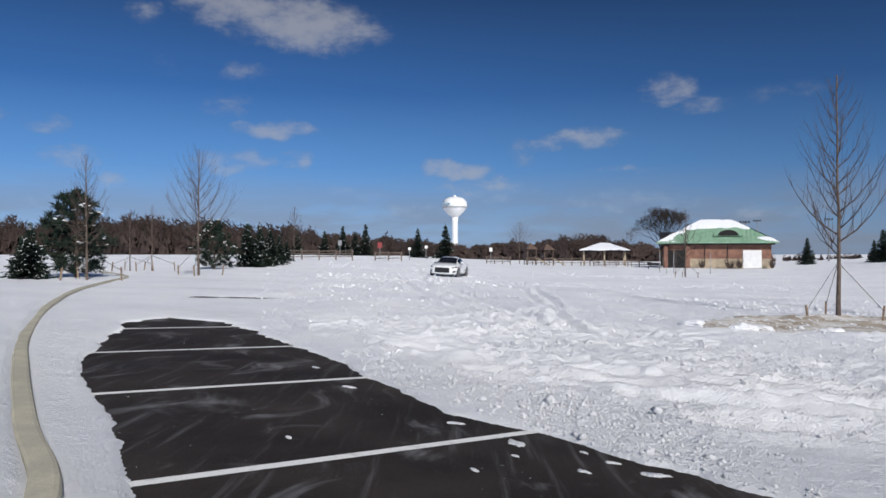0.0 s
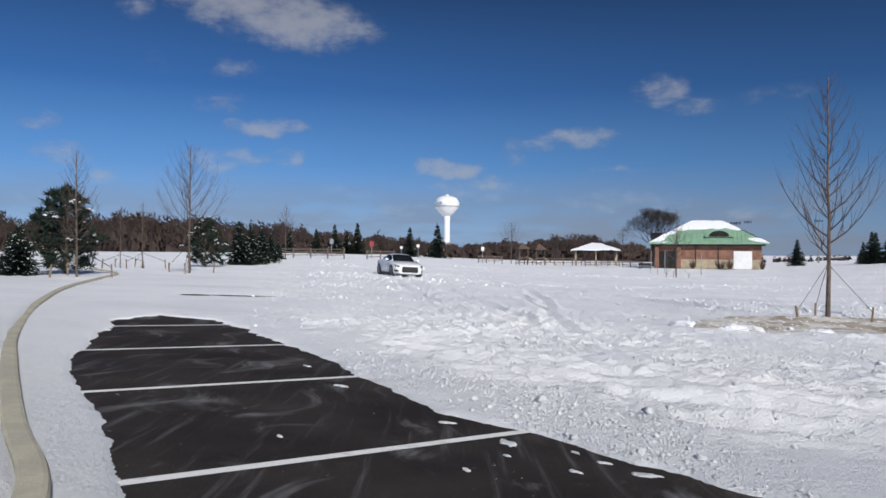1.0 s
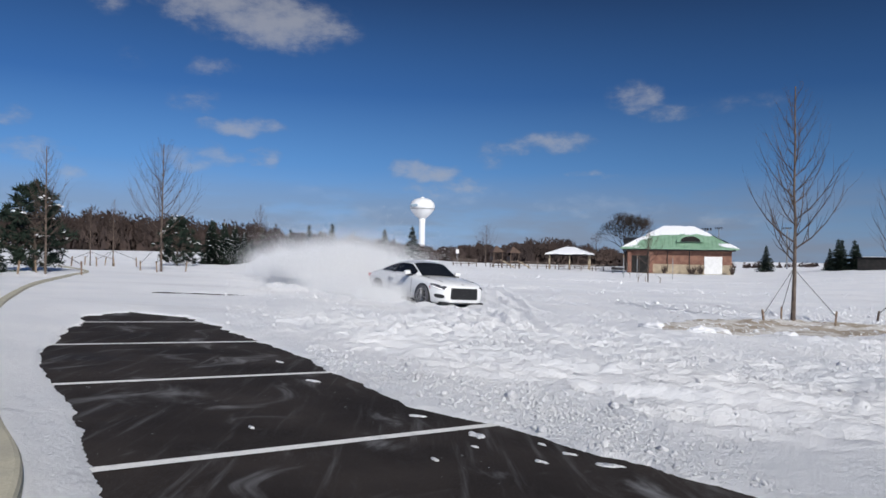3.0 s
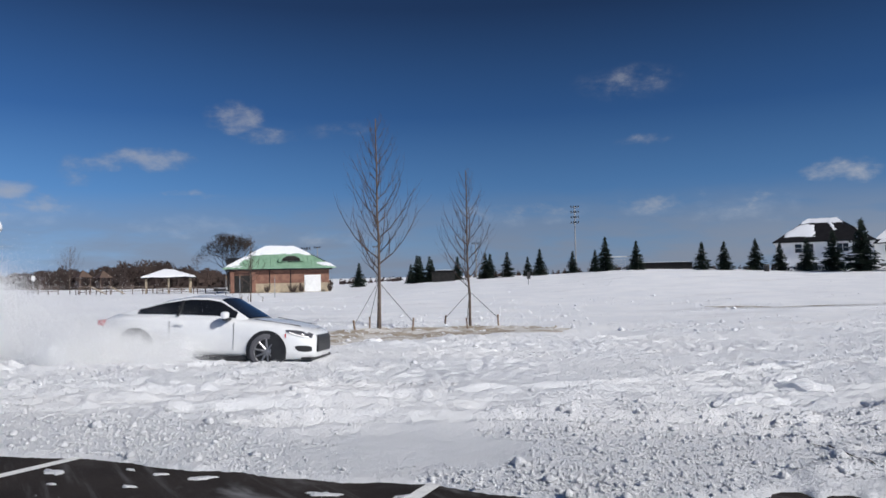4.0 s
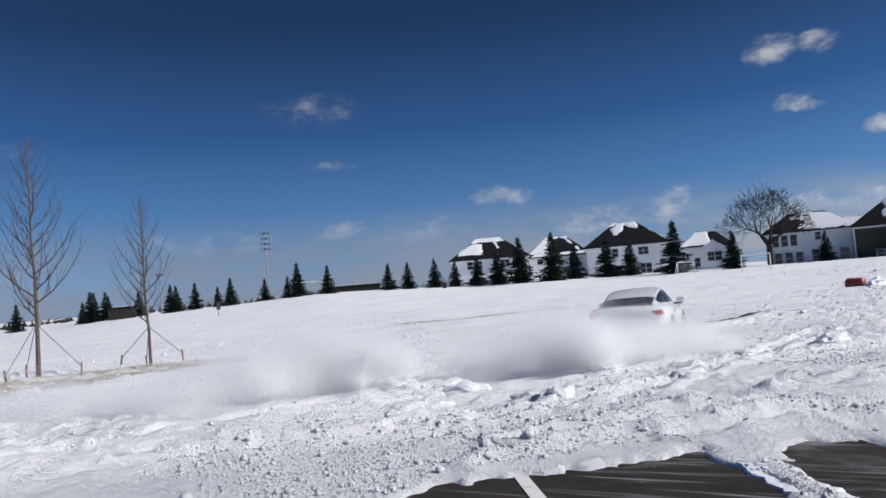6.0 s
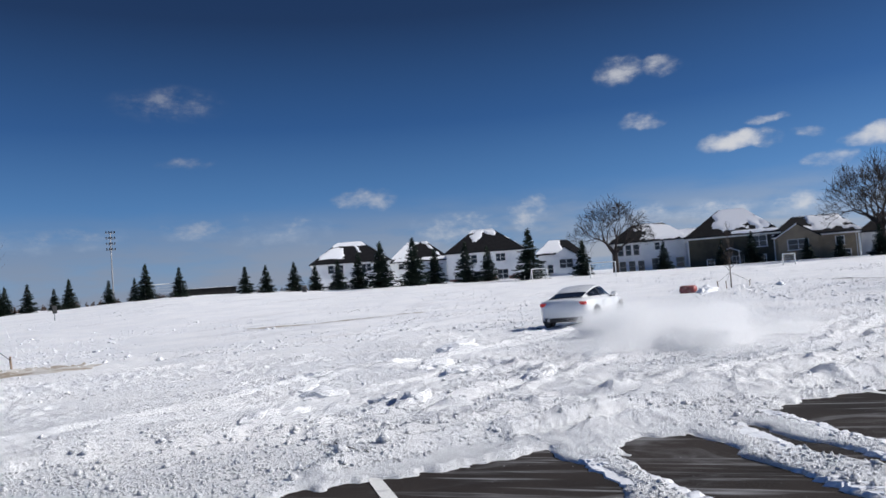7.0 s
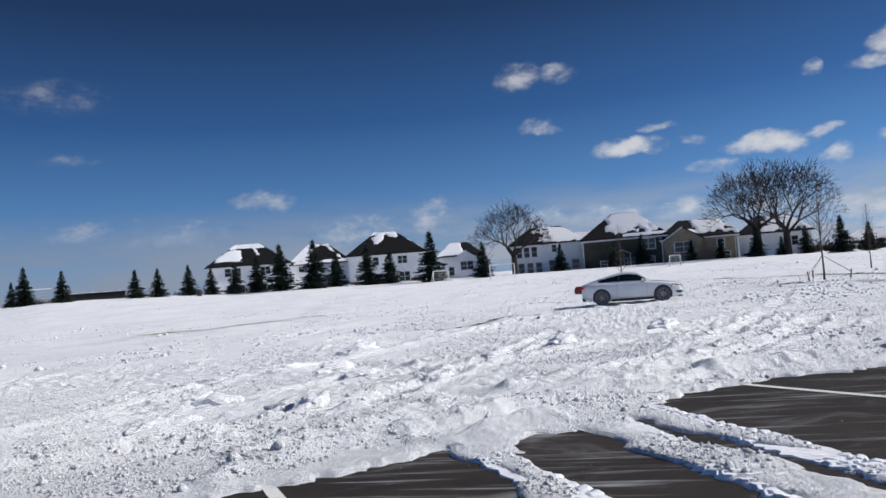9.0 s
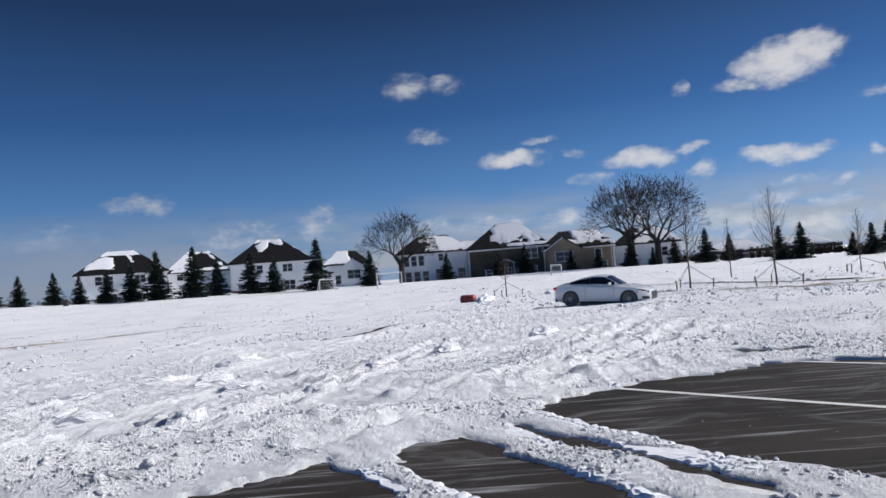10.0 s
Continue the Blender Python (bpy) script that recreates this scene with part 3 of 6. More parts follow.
def tyre_track(line, w, seed):
    """A band of snow packed by a tyre, with the blocks of its tread standing proud."""
    pts, run = [Vector(p) for p in line], [0.0]
    for a, b in zip(pts, pts[1:]):
        run.append(run[-1] + (b - a).length)
    us, across_n = np.arange(0.0, run[-1], 0.021), 23
    cx, cy = np.interp(us, run, [p.x for p in pts]), np.interp(us, run, [p.y for p in pts])
    dx, dy = np.gradient(cx), np.gradient(cy)
    ln = np.hypot(dx, dy)
    f = np.linspace(-1.0, 1.0, across_n)
    uu, ff = np.meshgrid(us, f, indexing="ij")
    half = w / 2 * (1 + 0.5 * (fractal(uu, ff * 0.0 + seed, 0.35, 3, seed) - 0.5) + 0.35 * (lattice(uu, np.sign(ff) * 3.0, 0.06, seed) - 0.5))
    x = cx[:, None] - (dy / ln)[:, None] * ff * half
    y = cy[:, None] + (dx / ln)[:, None] * ff * half
    block = (np.sin((uu + np.abs(ff) * 0.09) * 48.0) > -0.25) * (np.abs(np.abs(ff) - 0.36) > 0.07)
    worn = smooth(fractal(x, y, 0.55, 3, seed + 3), 0.34, 0.56)
    z = 0.013 + 0.018 * block * worn + 0.012 * (fractal(x, y, 0.12, 3, seed + 5) - 0.5) - 0.030 * smooth(np.abs(ff), 0.80, 1.0)
    co = np.stack([x, y, land(x, y) + z], -1).reshape(-1, 3)
    n = across_n
    fs = [(i * n + k, (i + 1) * n + k, (i + 1) * n + k + 1, i * n + k + 1) for i in range(len(us) - 1) for k in range(n - 1)]
    tagged(raw_mesh("tyre_track", co, fs, LUMP), "band of packed snow printed with tyre tread", "tyre track", "tyre tracks on the lot", "structure")


build_ground()
build_kerb()
tyre_track([(7.9, -0.02), (7.2, -0.24), (6.34, -0.54), (5.39, -0.92), (4.59, -1.29), (4.2, -1.48), (3.4, -1.9)], 0.40, 3)
tyre_track([(8.1, -0.42), (6.76, -1.0), (6.03, -1.37), (5.33, -1.66), (4.72, -1.98), (4.29, -2.22), (3.5, -2.75)], 0.38, 8)
tyre_track([(6.2, 0.93), (5.48, 0.46), (4.98, 0.17), (4.5, -0.12), (3.6, -0.6)], 0.34, 14)

# ---------------------------------------------------------------- trees


def young_tree(x, y, height, seed, label, crown_w=1.0, stakes=True, base=0.27, dense=32):
    """A slim leafless street tree with a straight leader."""
    rng = random.Random(seed)
    t = thing("bare_tree", pose(x, y, ground_z(x, y) + 0.02, 0, 0, rng.uniform(0, 360)), label, "tree", "young trees")
    bm = bmesh.new()
    p, r = Vector((0, 0, -0.05)), height * 0.0105
    leader = [p]
    for k in range(9):
        q = p + Vector((rng.gauss(0, 0.012) * height / 6, rng.gauss(0, 0.012) * height / 6, height / 9))
        tube(bm, p, q, r, r * 0.86, 7, caps=False)
        p, r = q, r * 0.86
        leader.append(p)
    part("trunk", bm, BARK, t)
    for k in range(dense):
        bm = bmesh.new()
        f = base + (0.97 - base) * (k / dense) ** 0.9
        i = min(int(f * 9), 8)
        a = leader[i].lerp(leader[i + 1], f * 9 - i)
        turn = k * 2.4 + rng.uniform(-0.4, 0.4)
        reach = height * 0.30 * crown_w * (1 - (f - base) / (1.02 - base)) ** 0.75 + 0.12 * height / 6
        w = Vector((math.cos(turn), math.sin(turn), 0.45 + 0.9 * f))
        # a limb that bends upward
        q, ww, rr = a, w.normalized(), height * 0.0042 * (1.15 - f)
        for s in range(4):
            e = q + ww * reach * 0.36
            tube(bm, q, e, rr, rr * 0.72, 4, caps=False)
            for _ in range(3):
                sd = Vector((rng.gauss(0, 1), rng.gauss(0, 1), rng.uniform(0.2, 1.2))).normalized()
                m = q.lerp(e, rng.random())
                tw = (ww * 0.8 + sd * 0.7).normalized()
                m2 = m + tw * reach * rng.uniform(0.18, 0.36)
                tube(bm, m, m2, rr * 0.55, rr * 0.3, 3, caps=False)
                m3 = m2 + (tw + Vector((0, 0, 0.4))).normalized() * reach * 0.2
                tube(bm, m2, m3, rr * 0.3, rr * 0.15, 3, caps=False)
            q, rr = e, rr * 0.72
            ww = (ww + Vector((0, 0, 0.30)) + Vector((rng.gauss(0, 0.08), rng.gauss(0, 0.08), 0))).normalized()
        part("branch", bm, TWIG, t)
    if stakes:
        for k in range(3):
            a = radians(20 + 120 * k + seed * 31)
            sx, sy = math.cos(a) * 1.15, math.sin(a) * 1.15
            bm = bmesh.new()
            box(bm, (0.05, 0.05, 0.62), (sx, sy, 0.22), Euler((0.12 * math.sin(a), -0.12 * math.cos(a), a)).to_matrix(), 0.006)
            part("stake", bm, STAKE, t, "leaning wooden stake")
            bm = bmesh.new()
            tube(bm, (sx, sy, 0.40), (0, 0, height * 0.24), 0.011, 0.011, 4)
            part("guy_wire", bm, BLACK, t, "taut dark strap")
    return t


def conifer_mesh(seed, rows=15, snowy=0.25, slim=0.32, needles=13):
    """A fir of unit height: drooping boughs of many small blades, and lumps of snow on them."""
    rng = random.Random(seed)
    gv, gf, sv, sf = [], [], [], []
    rows = int(rows * 1.9)
    for k in range(rows):
        f = k / (rows - 1)
        z = 0.05 + 0.93 * f
        reach = slim * (1 - f) ** 0.85 * rng.uniform(0.82, 1.12) + 0.015
        n = max(5, int(11 * (1 - f) + 4))
        for b in range(n):
            a = rng.uniform(0, 2 * math.pi)
            jump = rng.uniform(-1.4, 1.4) / rows
            rr = (reach - slim * jump) * rng.uniform(0.58, 1.16)
            d = Vector((math.cos(a), math.sin(a), 0))
            s = Vector((-d.y, d.x, 0))
            for q in range(needles):
                g = (q + rng.random()) / needles
                c = d * rr * g + Vector((0, 0, z + jump - 0.10 * rr * g / slim * 1.2 + 0.05 * g * g + rng.gauss(0, 0.006)))
                w = 0.034 + 0.040 * (1 - g) * (1 - f * 0.6)
                o = s * rng.choice((-1, 1)) * w * rng.uniform(0.9, 2.3)
                tip = c + d * rr * 0.22 + o + Vector((0, 0, rng.uniform(-0.030, 0.012)))
                i = len(gv)
                gv += [c - s * w * 0.35, c + s * w * 0.35, tip, c + d * rr * 0.12 + Vector((0, 0, 0.014))]
                gf += [(i, i + 1, i + 2), (i, i + 2, i + 3), (i + 1, i + 3, i + 2)]
                if g > 0.35 and rng.random() < snowy * 0.30:
                    i, e = len(sv), rng.uniform(0.008, 0.02)
                    c2 = c + Vector((0, 0, 0.014))
                    sv += [c2 + d * e * 1.7, c2 + s * e, c2 - d * e, c2 - s * e, c2 + Vector((0, 0, e * 0.8))]
                    sf += [(i, i + 1, i + 4), (i + 1, i + 2, i + 4), (i + 2, i + 3, i + 4), (i + 3, i, i + 4)]
    return gv, gf, sv, sf


FIRS = {}


def fir(x, y, height, seed=0, snowy=0.25, slim=0.26, label="dark green fir with snow on its boughs", rows=15, z=None, group="firs by the field"):
    key = (seed, snowy, slim, rows)
    at = pose(x, y, ground_z(x, y) if z is None else z, 0, 0, (x * 37 + y * 91) % 360)
    if key in FIRS:
        t = copy_thing(FIRS[key], at)
        t.scale = (height, height, height)
        return tagged(t, label, group=group)
    t = thing("fir_tree", at, label, "tree", group)
    gv, gf, sv, sf = conifer_mesh(seed, rows, snowy, slim)
    part("trunk", tube(bmesh.new(), (0, 0, -0.02), (0, 0, 0.93), 0.022, 0.004, 6), BARK, t)
    raw_mesh("crown", gv, gf, NEEDLE, t)
    if sv:
        tagged(raw_mesh("snow_load", sv, sf, LUMP, t), "lumps of snow on the boughs", kind="stuff")
    FIRS[key] = t
    t.scale = (height, height, height)
    return t


def oak(x, y, height, seed, label, wide=34, z=None, trunk=0.28, upright=1.0):
    """An old open-grown tree: forking limbs that end in a round crown of fine twigs."""
    rng = random.Random(seed)
    t = thing("bare_oak", pose(x, y, ground_z(x, y) if z is None else z), label, "tree", "old trees by the houses")
    top = Vector((0.015 * height, 0, height * trunk))
    part("trunk", tube(bmesh.new(), (0, 0, -0.2), top, height * 0.044, height * 0.033, 8, caps=False), OLD_BARK, t)

    def fork(bm, a, way, length, r, level):
        p, w = Vector(a), Vector(way).normalized()
        for k in range(2):
            q = p + w * length * 0.5
            tube(bm, p, q, r, r * 0.86, 5 if level < 3 else 3, caps=False)
            p, r = q, r * 0.86
            w = (w + Vector((rng.gauss(0, 0.16), rng.gauss(0, 0.16), rng.gauss(0.05, 0.10)))).normalized()
        if level >= 7:
            return
        turn = rng.uniform(0, 6.283)
        n = 3 if level in (1, 3, 5) or rng.random() < 0.25 else 2
        side = w.orthogonal().normalized()
        for k in range(n):
            lean = radians(wide * rng.uniform(0.55, 1.25))
            s2 = Matrix.Rotation(turn + k * 6.283 / n + rng.uniform(-0.4, 0.4), 3, w) @ side
            nw = w * math.cos(lean) + s2 * math.sin(lean) + Vector((0, 0, 0.06))
            fork(bm, p, nw, length * rng.uniform(0.73, 0.90), max(r * (0.76 if n == 2 else 0.67), 0.021), level + 1)

    for k in range(5):
        bm = bmesh.new()
        a = k * 1.2566 + rng.uniform(-0.3, 0.3)
        up = (0.75, 1.5, 1.0, 2.6, 0.9)[k]
        fork(bm, top * rng.uniform(0.82, 1.0), (math.cos(a), math.sin(a), up * upright), height * rng.uniform(0.165, 0.205), height * 0.0185, 1)
        part("limb", bm, OLD_BARK, t)
    return t


# two staked trees in the mulched island
young_tree(11.6, 21.4, 7.3, 3, "bare young tree held upright by three stakes", 0.72)
young_tree(15.4, 21.5, 5.9, 8, "bare multi-stemmed young tree held by stakes", 0.72)
young_tree(-11.2, 33.4, 5.9, 5, "leafless young tree standing in snow", 1.05)
young_tree(-12.7, 26.0, 4.6, 6, "thin leafless tree beside the pine", 0.7)
young_tree(22.0, 66.2, 6.3, 12, "leafless tree before the brick building", 0.8)
young_tree(39.1, -9.5, 5.2, 14, "leafless staked tree beside the snowy road", 0.75)
young_tree(35.2, -12.5, 4.6, 15, "leafless staked tree beside the snowy road", 0.9)
young_tree(50.5, 0.2, 4.4, 16, "thin leafless sapling in the field", 0.5)
young_tree(48.7, -14.3, 4.0, 18, "thin leafless sapling beside the snowy road", 0.5, stakes=False)
young_tree(42.3, -19.4, 3.6, 19, "thin leafless sapling beside the snowy road", 0.8)
young_tree(-16.4, 38.2, 3.2, 20, "thin leafless staked sapling", 0.5)
young_tree(-15.5, 38.8, 3.6, 21, "thin leafless staked sapling", 0.5)
young_tree(-14.6, 71.3, 5.4, 22, "leafless tree beside the rail fence", 0.8, stakes=False)
young_tree(30.5, 118.0, 6.2, 24, "leafless tree before the open shelter", 1.1, stakes=False, dense=26)
young_tree(12.6, 120.0, 7.0, 25, "leafless tree beside the playground", 1.2, stakes=False, dense=26)
for k, (bx, by) in enumerate(((24.6, 77.0), (25.6, 77.2), (23.8, 77.6))):
    young_tree(bx, by, 3.4 - 0.6 * k, 40 + k, "thin leafless sapling before the building", 0.5, stakes=False, dense=12)

def pine(x, y, height, width, seed, label):
    """A broad young pine: tufts of long needles on an uneven framework of limbs, snow on some tufts."""
    rng = random.Random(seed)
    t = thing("pine_tree", pose(x, y, ground_z(x, y)), label, "tree", "pines by the lot")
    bm = tube(bmesh.new(), (0, 0, -0.1), (0.05, 0, height * 0.9), height * 0.022, height * 0.006, 7)
    gv, gf, sv, sf = [], [], [], []
    for k in range(150):
        f = (k + rng.random()) / 150
        z = height * (0.07 + 0.90 * f)
        reach = width / 2 * (min(1.0, 0.62 + 1.3 * f) * (1 - max(0, f - 0.28) / 0.78) ** 0.62) * rng.uniform(0.35, 1.12)
        a = k * 2.4 + rng.uniform(-0.5, 0.5)
        c = Vector((math.cos(a) * reach, math.sin(a) * reach, z + 0.10 * reach))
        tube(bm, (0.03, 0, z - 0.12 * reach), c, 0.016, 0.008, 3, False)
        size = rng.uniform(0.20, 0.36) * height / 3.2
        for q in range(44):
            d = Vector((rng.gauss(0, 1), rng.gauss(0, 1), rng.gauss(0.35, 0.8))).normalized()
            o = c + d * size * rng.uniform(0.0, 0.35)
            e = d.orthogonal().normalized() * size * 0.075
            i = len(gv)
            gv += [o - e, o + e, o + d * size * rng.uniform(0.5, 0.85)]
            gf.append((i, i + 1, i + 2))
        if rng.random() < 0.16:
            for q in range(5):
                o = c + Vector((rng.gauss(0, 0.4), rng.gauss(0, 0.4), rng.uniform(0.25, 0.6))) * size
                i, e = len(sv), size * rng.uniform(0.10, 0.24)
                sv += [o + Vector(v) * e for v in ((1.5, 0, 0), (0, 1.2, 0), (-1.2, 0, 0), (0, -1.4, 0), (0, 0, 0.7))]
                sf += [(i, i + 1, i + 4), (i + 1, i + 2, i + 4), (i + 2, i + 3, i + 4), (i + 3, i, i + 4)]
    part("trunk", bm, BARK, t)
    raw_mesh("crown", gv, gf, NEEDLE, t)
    tagged(raw_mesh("snow_load", sv, sf, LUMP, t), "lumps of snow on the tufts", kind="stuff")


# the pines west of the lot
pine(-14.4, 28.6, 3.45, 2.9, 31, "broad dark pine with snow on its tufts")
pine(-13.7, 43.6, 3.0, 2.7, 36, "broad dark pine behind a leafless tree")
fir(-14.9, 26.3, 1.95, 35, 0.45, 0.44, "small spruce heavy with snow", 16, group="pines by the lot")
fir(-15.6, 27.0, 1.5, 35, 0.45, 0.44, "small spruce heavy with snow", 16, group="pines by the lot")
for k in range(9):
    fir(-13.4 - 0.35 * k + (k % 3) * 0.5, 50.0 + 2.6 * k, 2.9 - 0.12 * k, 35, 0.32, 0.40, "snow-laden spruce in a row", 16, group="spruces in a row")
for fx, fy, fh in ((-5.2, 150.0, 5.6), (0.5, 160.0, 7.2), (-26.0, 160.0, 5.0), (-22.0, 160.0, 6.0), (-17.0, 160.0, 6.4), (-19.5, 162.0, 5.0), (-34.0, 170.0, 5.5)):
    fir(fx, fy, fh, 2, 0.12, 0.34, "dark fir before the woods", 12)

for fx, fy, fh in ((67, 134, 4.6), (71, 120, 3.4), (70, 115, 4.6), (72, 114, 3.8), (73, 107, 3.9), (71, 96, 4.0), (72, 96, 3.8), (74, 94, 3.9), (80, 96, 3.1), (75, 87, 3.9),
                   (81, 86, 3.3), (83, 83, 3.2), (75, 73, 4.5), (78, 70, 3.8), (67, 111, 4.6), (69, 110, 4.3)):
    fir(fx, fy, fh, 4, 0.0, 0.36, "dark fir along the far edge of the field", 12)
for fx, fy, fh in ((83, 63, 3.5), (85, 61, 3.6), (87.5, 58, 3.9), (89, 55.5, 3.5), (91, 53, 4.1), (90, 49, 4.7), (89, 45, 5.8), (91, 41, 6.1), (96, 40, 4.6),
                   (98, 36, 5.4), (99, 33, 4.7), (96, 26, 6.4), (102, 20, 4.7), (112, 10, 3.9), (112, 2, 3.5), (112, -2, 4.2), (112, -9, 2.9), (112, -13, 2.8),
                   (107, -17, 3.8), (106, -20, 2.4), (106, -23, 3.5)):
    fir(fx, fy, fh, 7, 0.06, 0.40, "dark spruce between the field and the houses", 14, group="spruces by the houses")
for fx, fy, fh in ((97, -25, 4.2), (97, -28, 3.3), (85, -30, 3.6), (84, -32, 3.8), (83, -37, 2.4), (82, -38.5, 3.2), (88, -43, 3.4), (90, -47, 3.0)):
    fir(fx, fy, fh, 7, 0.06, 0.40, "dark spruce beyond the snowy road", 14, group="spruces by the road")
oak(114.7, 17.5, 11.6, 4, "old bare oak before the white house", 36)
oak(108.7, -17.6, 13.0, 6, "large bare spreading tree before the houses", 34)
oak(108.2, -21.2, 12.4, 9, "large bare spreading tree before the houses", 32)
oak(39.5, 131.0, 10.5, 11, "bare tree behind the brick building", 22, None, 0.2, 2.2)


def build_woods():
    """Bare woods along the horizon, as many stems with domes of fine twigs."""
    rng = random.Random(77)
    vs, fs = [], []

    def stem(x, y, z, h, twigs=34):
        i, w = len(vs), 0.10 + 0.012 * h
        vs.extend([(x - w, y, z - 1), (x + w, y, z - 1), (x, y, z + h * 0.9)])
        fs.append((i, i + 1, i + 2))
        wide = h * rng.uniform(0.24, 0.36)
        for _ in range(twigs):
            a, up, out = rng.uniform(0, 6.283), rng.uniform(-1.0, 1.0), rng.uniform(0.1, 1.0)
            rad = math.sqrt(max(0.0, 1 - up * up)) * wide * out
            px, py, pz = x + math.cos(a) * rad, y + math.sin(a) * rad, z + h * (0.58 + 0.36 * up)
            ln = h * rng.uniform(0.05, 0.13)
            dx, dy, dz = math.cos(a) * ln * rng.uniform(0.2, 1.0), math.sin(a) * ln, ln * rng.uniform(0.2, 1.0)
            i, t = len(vs), rng.uniform(0.14, 0.42)
            vs.extend([(px, py, pz - t), (px + t, py, pz), (px + dx, py + dy, pz + dz)])
            fs.append((i, i + 1, i + 2))
        for _ in range(5):
            px, zz, t = x + rng.uniform(-1, 1) * wide, z + h * rng.uniform(0.0, 0.45), rng.uniform(0.3, 0.9)
            i = len(vs)
            vs.extend([(px - t, y, zz - 0.6), (px + t, y, zz), (px + rng.uniform(-t, t), y, zz + h * 0.25)])
            fs.append((i, i + 1, i + 2))

    for k in range(5200):
        b = rng.uniform(-50, 17)
        far = rng.uniform(210, 300)
        top = np.interp(b, [-50, -30, -22, -13, -8, -4, 2, 6, 12, 17], [10.5, 11.6, 13.8, 11.4, 8.0, 7.2, 5.5, 7.2, 10.0, 4.8]) * rng.uniform(0.70, 1.0) * (0.86 + 0.3 * noise.noise((b * 0.8, 3.0, 0.0)) + 0.15 * noise.noise((b * 2.6, 7.0, 0.0)))
        x, y = math.sin(radians(b)) * far, math.cos(radians(b)) * far
        stem(x, y, ground_z(x, y), top)
    for k in range(260):
        b, far = rng.uniform(17, 62), rng.uniform(230, 320)
        x, y = math.sin(radians(b)) * far, math.cos(radians(b)) * far
        stem(x, y, ground_z(x, y), rng.uniform(1.2, 2.6), 16)
    for k in range(420):
        b, far = rng.uniform(102, 130), rng.uniform(110, 150)
        x, y = math.sin(radians(b)) * far, math.cos(radians(b)) * far
        stem(x, y, ground_z(x, y), rng.uniform(1.0, 2.2), 16)
    w = raw_mesh("far_woods", vs, fs, WOODS)
    tagged(w, "brown leafless woods along the horizon", "woods", kind="stuff")


build_woods()

# ---------------------------------------------------------------- water tower


def water_tower():
    t = thing("water_tower", pose(6.8, 420, 0), "white water tower with a round tank on a slim shaft", "water tower")
    part("shaft", lathe(bmesh.new(), [(3.6, -2), (2.2, 3), (1.75, 8), (1.7, 20.0), (1.9, 22.5)], 24), TANK, t, smooth=True)
    part("tank", lathe(bmesh.new(), [(1.9, 22.5), (4.2, 24.5), (6.6, 27.4), (7.2, 29.4), (7.1, 30.6), (6.2, 32.4), (4.6, 33.6), (2.6, 34.2), (0.4, 34.4)], 32), TANK, t, smooth=True)
    bm = lathe(bmesh.new(), [(7.05, 28.0), (7.30, 28.05), (7.30, 28.3), (7.05, 28.35)], 32)
    part("walkway", bm, STEEL, t)
    bm = lathe(bmesh.new(), [(1.1, 34.3), (1.1, 34.9), (0.5, 35.2)], 12)
    part("vent", bm, TANK, t)
    for k in range(4):
        bm = box_bm((0.9, 0.12, 1.3 + 0.3 * (k % 2)), (-3.6 - 0.95 * k + 0.2, -math.sqrt(max(7.2 ** 2 - (3.4 + 0.95 * k) ** 2, 0.1)) - 0.12, 29.9))
        part("lettering", bm, BLUE, t, "faded blue mark on the tank")


water_tower()

# ---------------------------------------------------------------- park building and shelter


def hip_roof(w, d, rise, ridge, over, thick=0.15):
    """A hip roof about the origin: eaves w by d, ridge along x."""
    W, D, r = w / 2 + over, d / 2 + over, ridge / 2
    bm = bmesh.new()
    v = [bm.verts.new(p) for p in ((-W, -D, 0), (W, -D, 0), (W, D, 0), (-W, D, 0), (-r, 0, rise), (r, 0, rise),
                                   (-W, -D, -thick), (W, -D, -thick), (W, D, -thick), (-W, D, -thick))]
    for f in ((0, 1, 5, 4), (1, 2, 5), (2, 3, 4, 5), (3, 0, 4), (6, 9, 8, 7), (0, 6, 7, 1), (1, 7, 8, 2), (2, 8, 9, 3), (3, 9, 6, 0)):
        bm.faces.new([v[i] for i in f])
    return bm


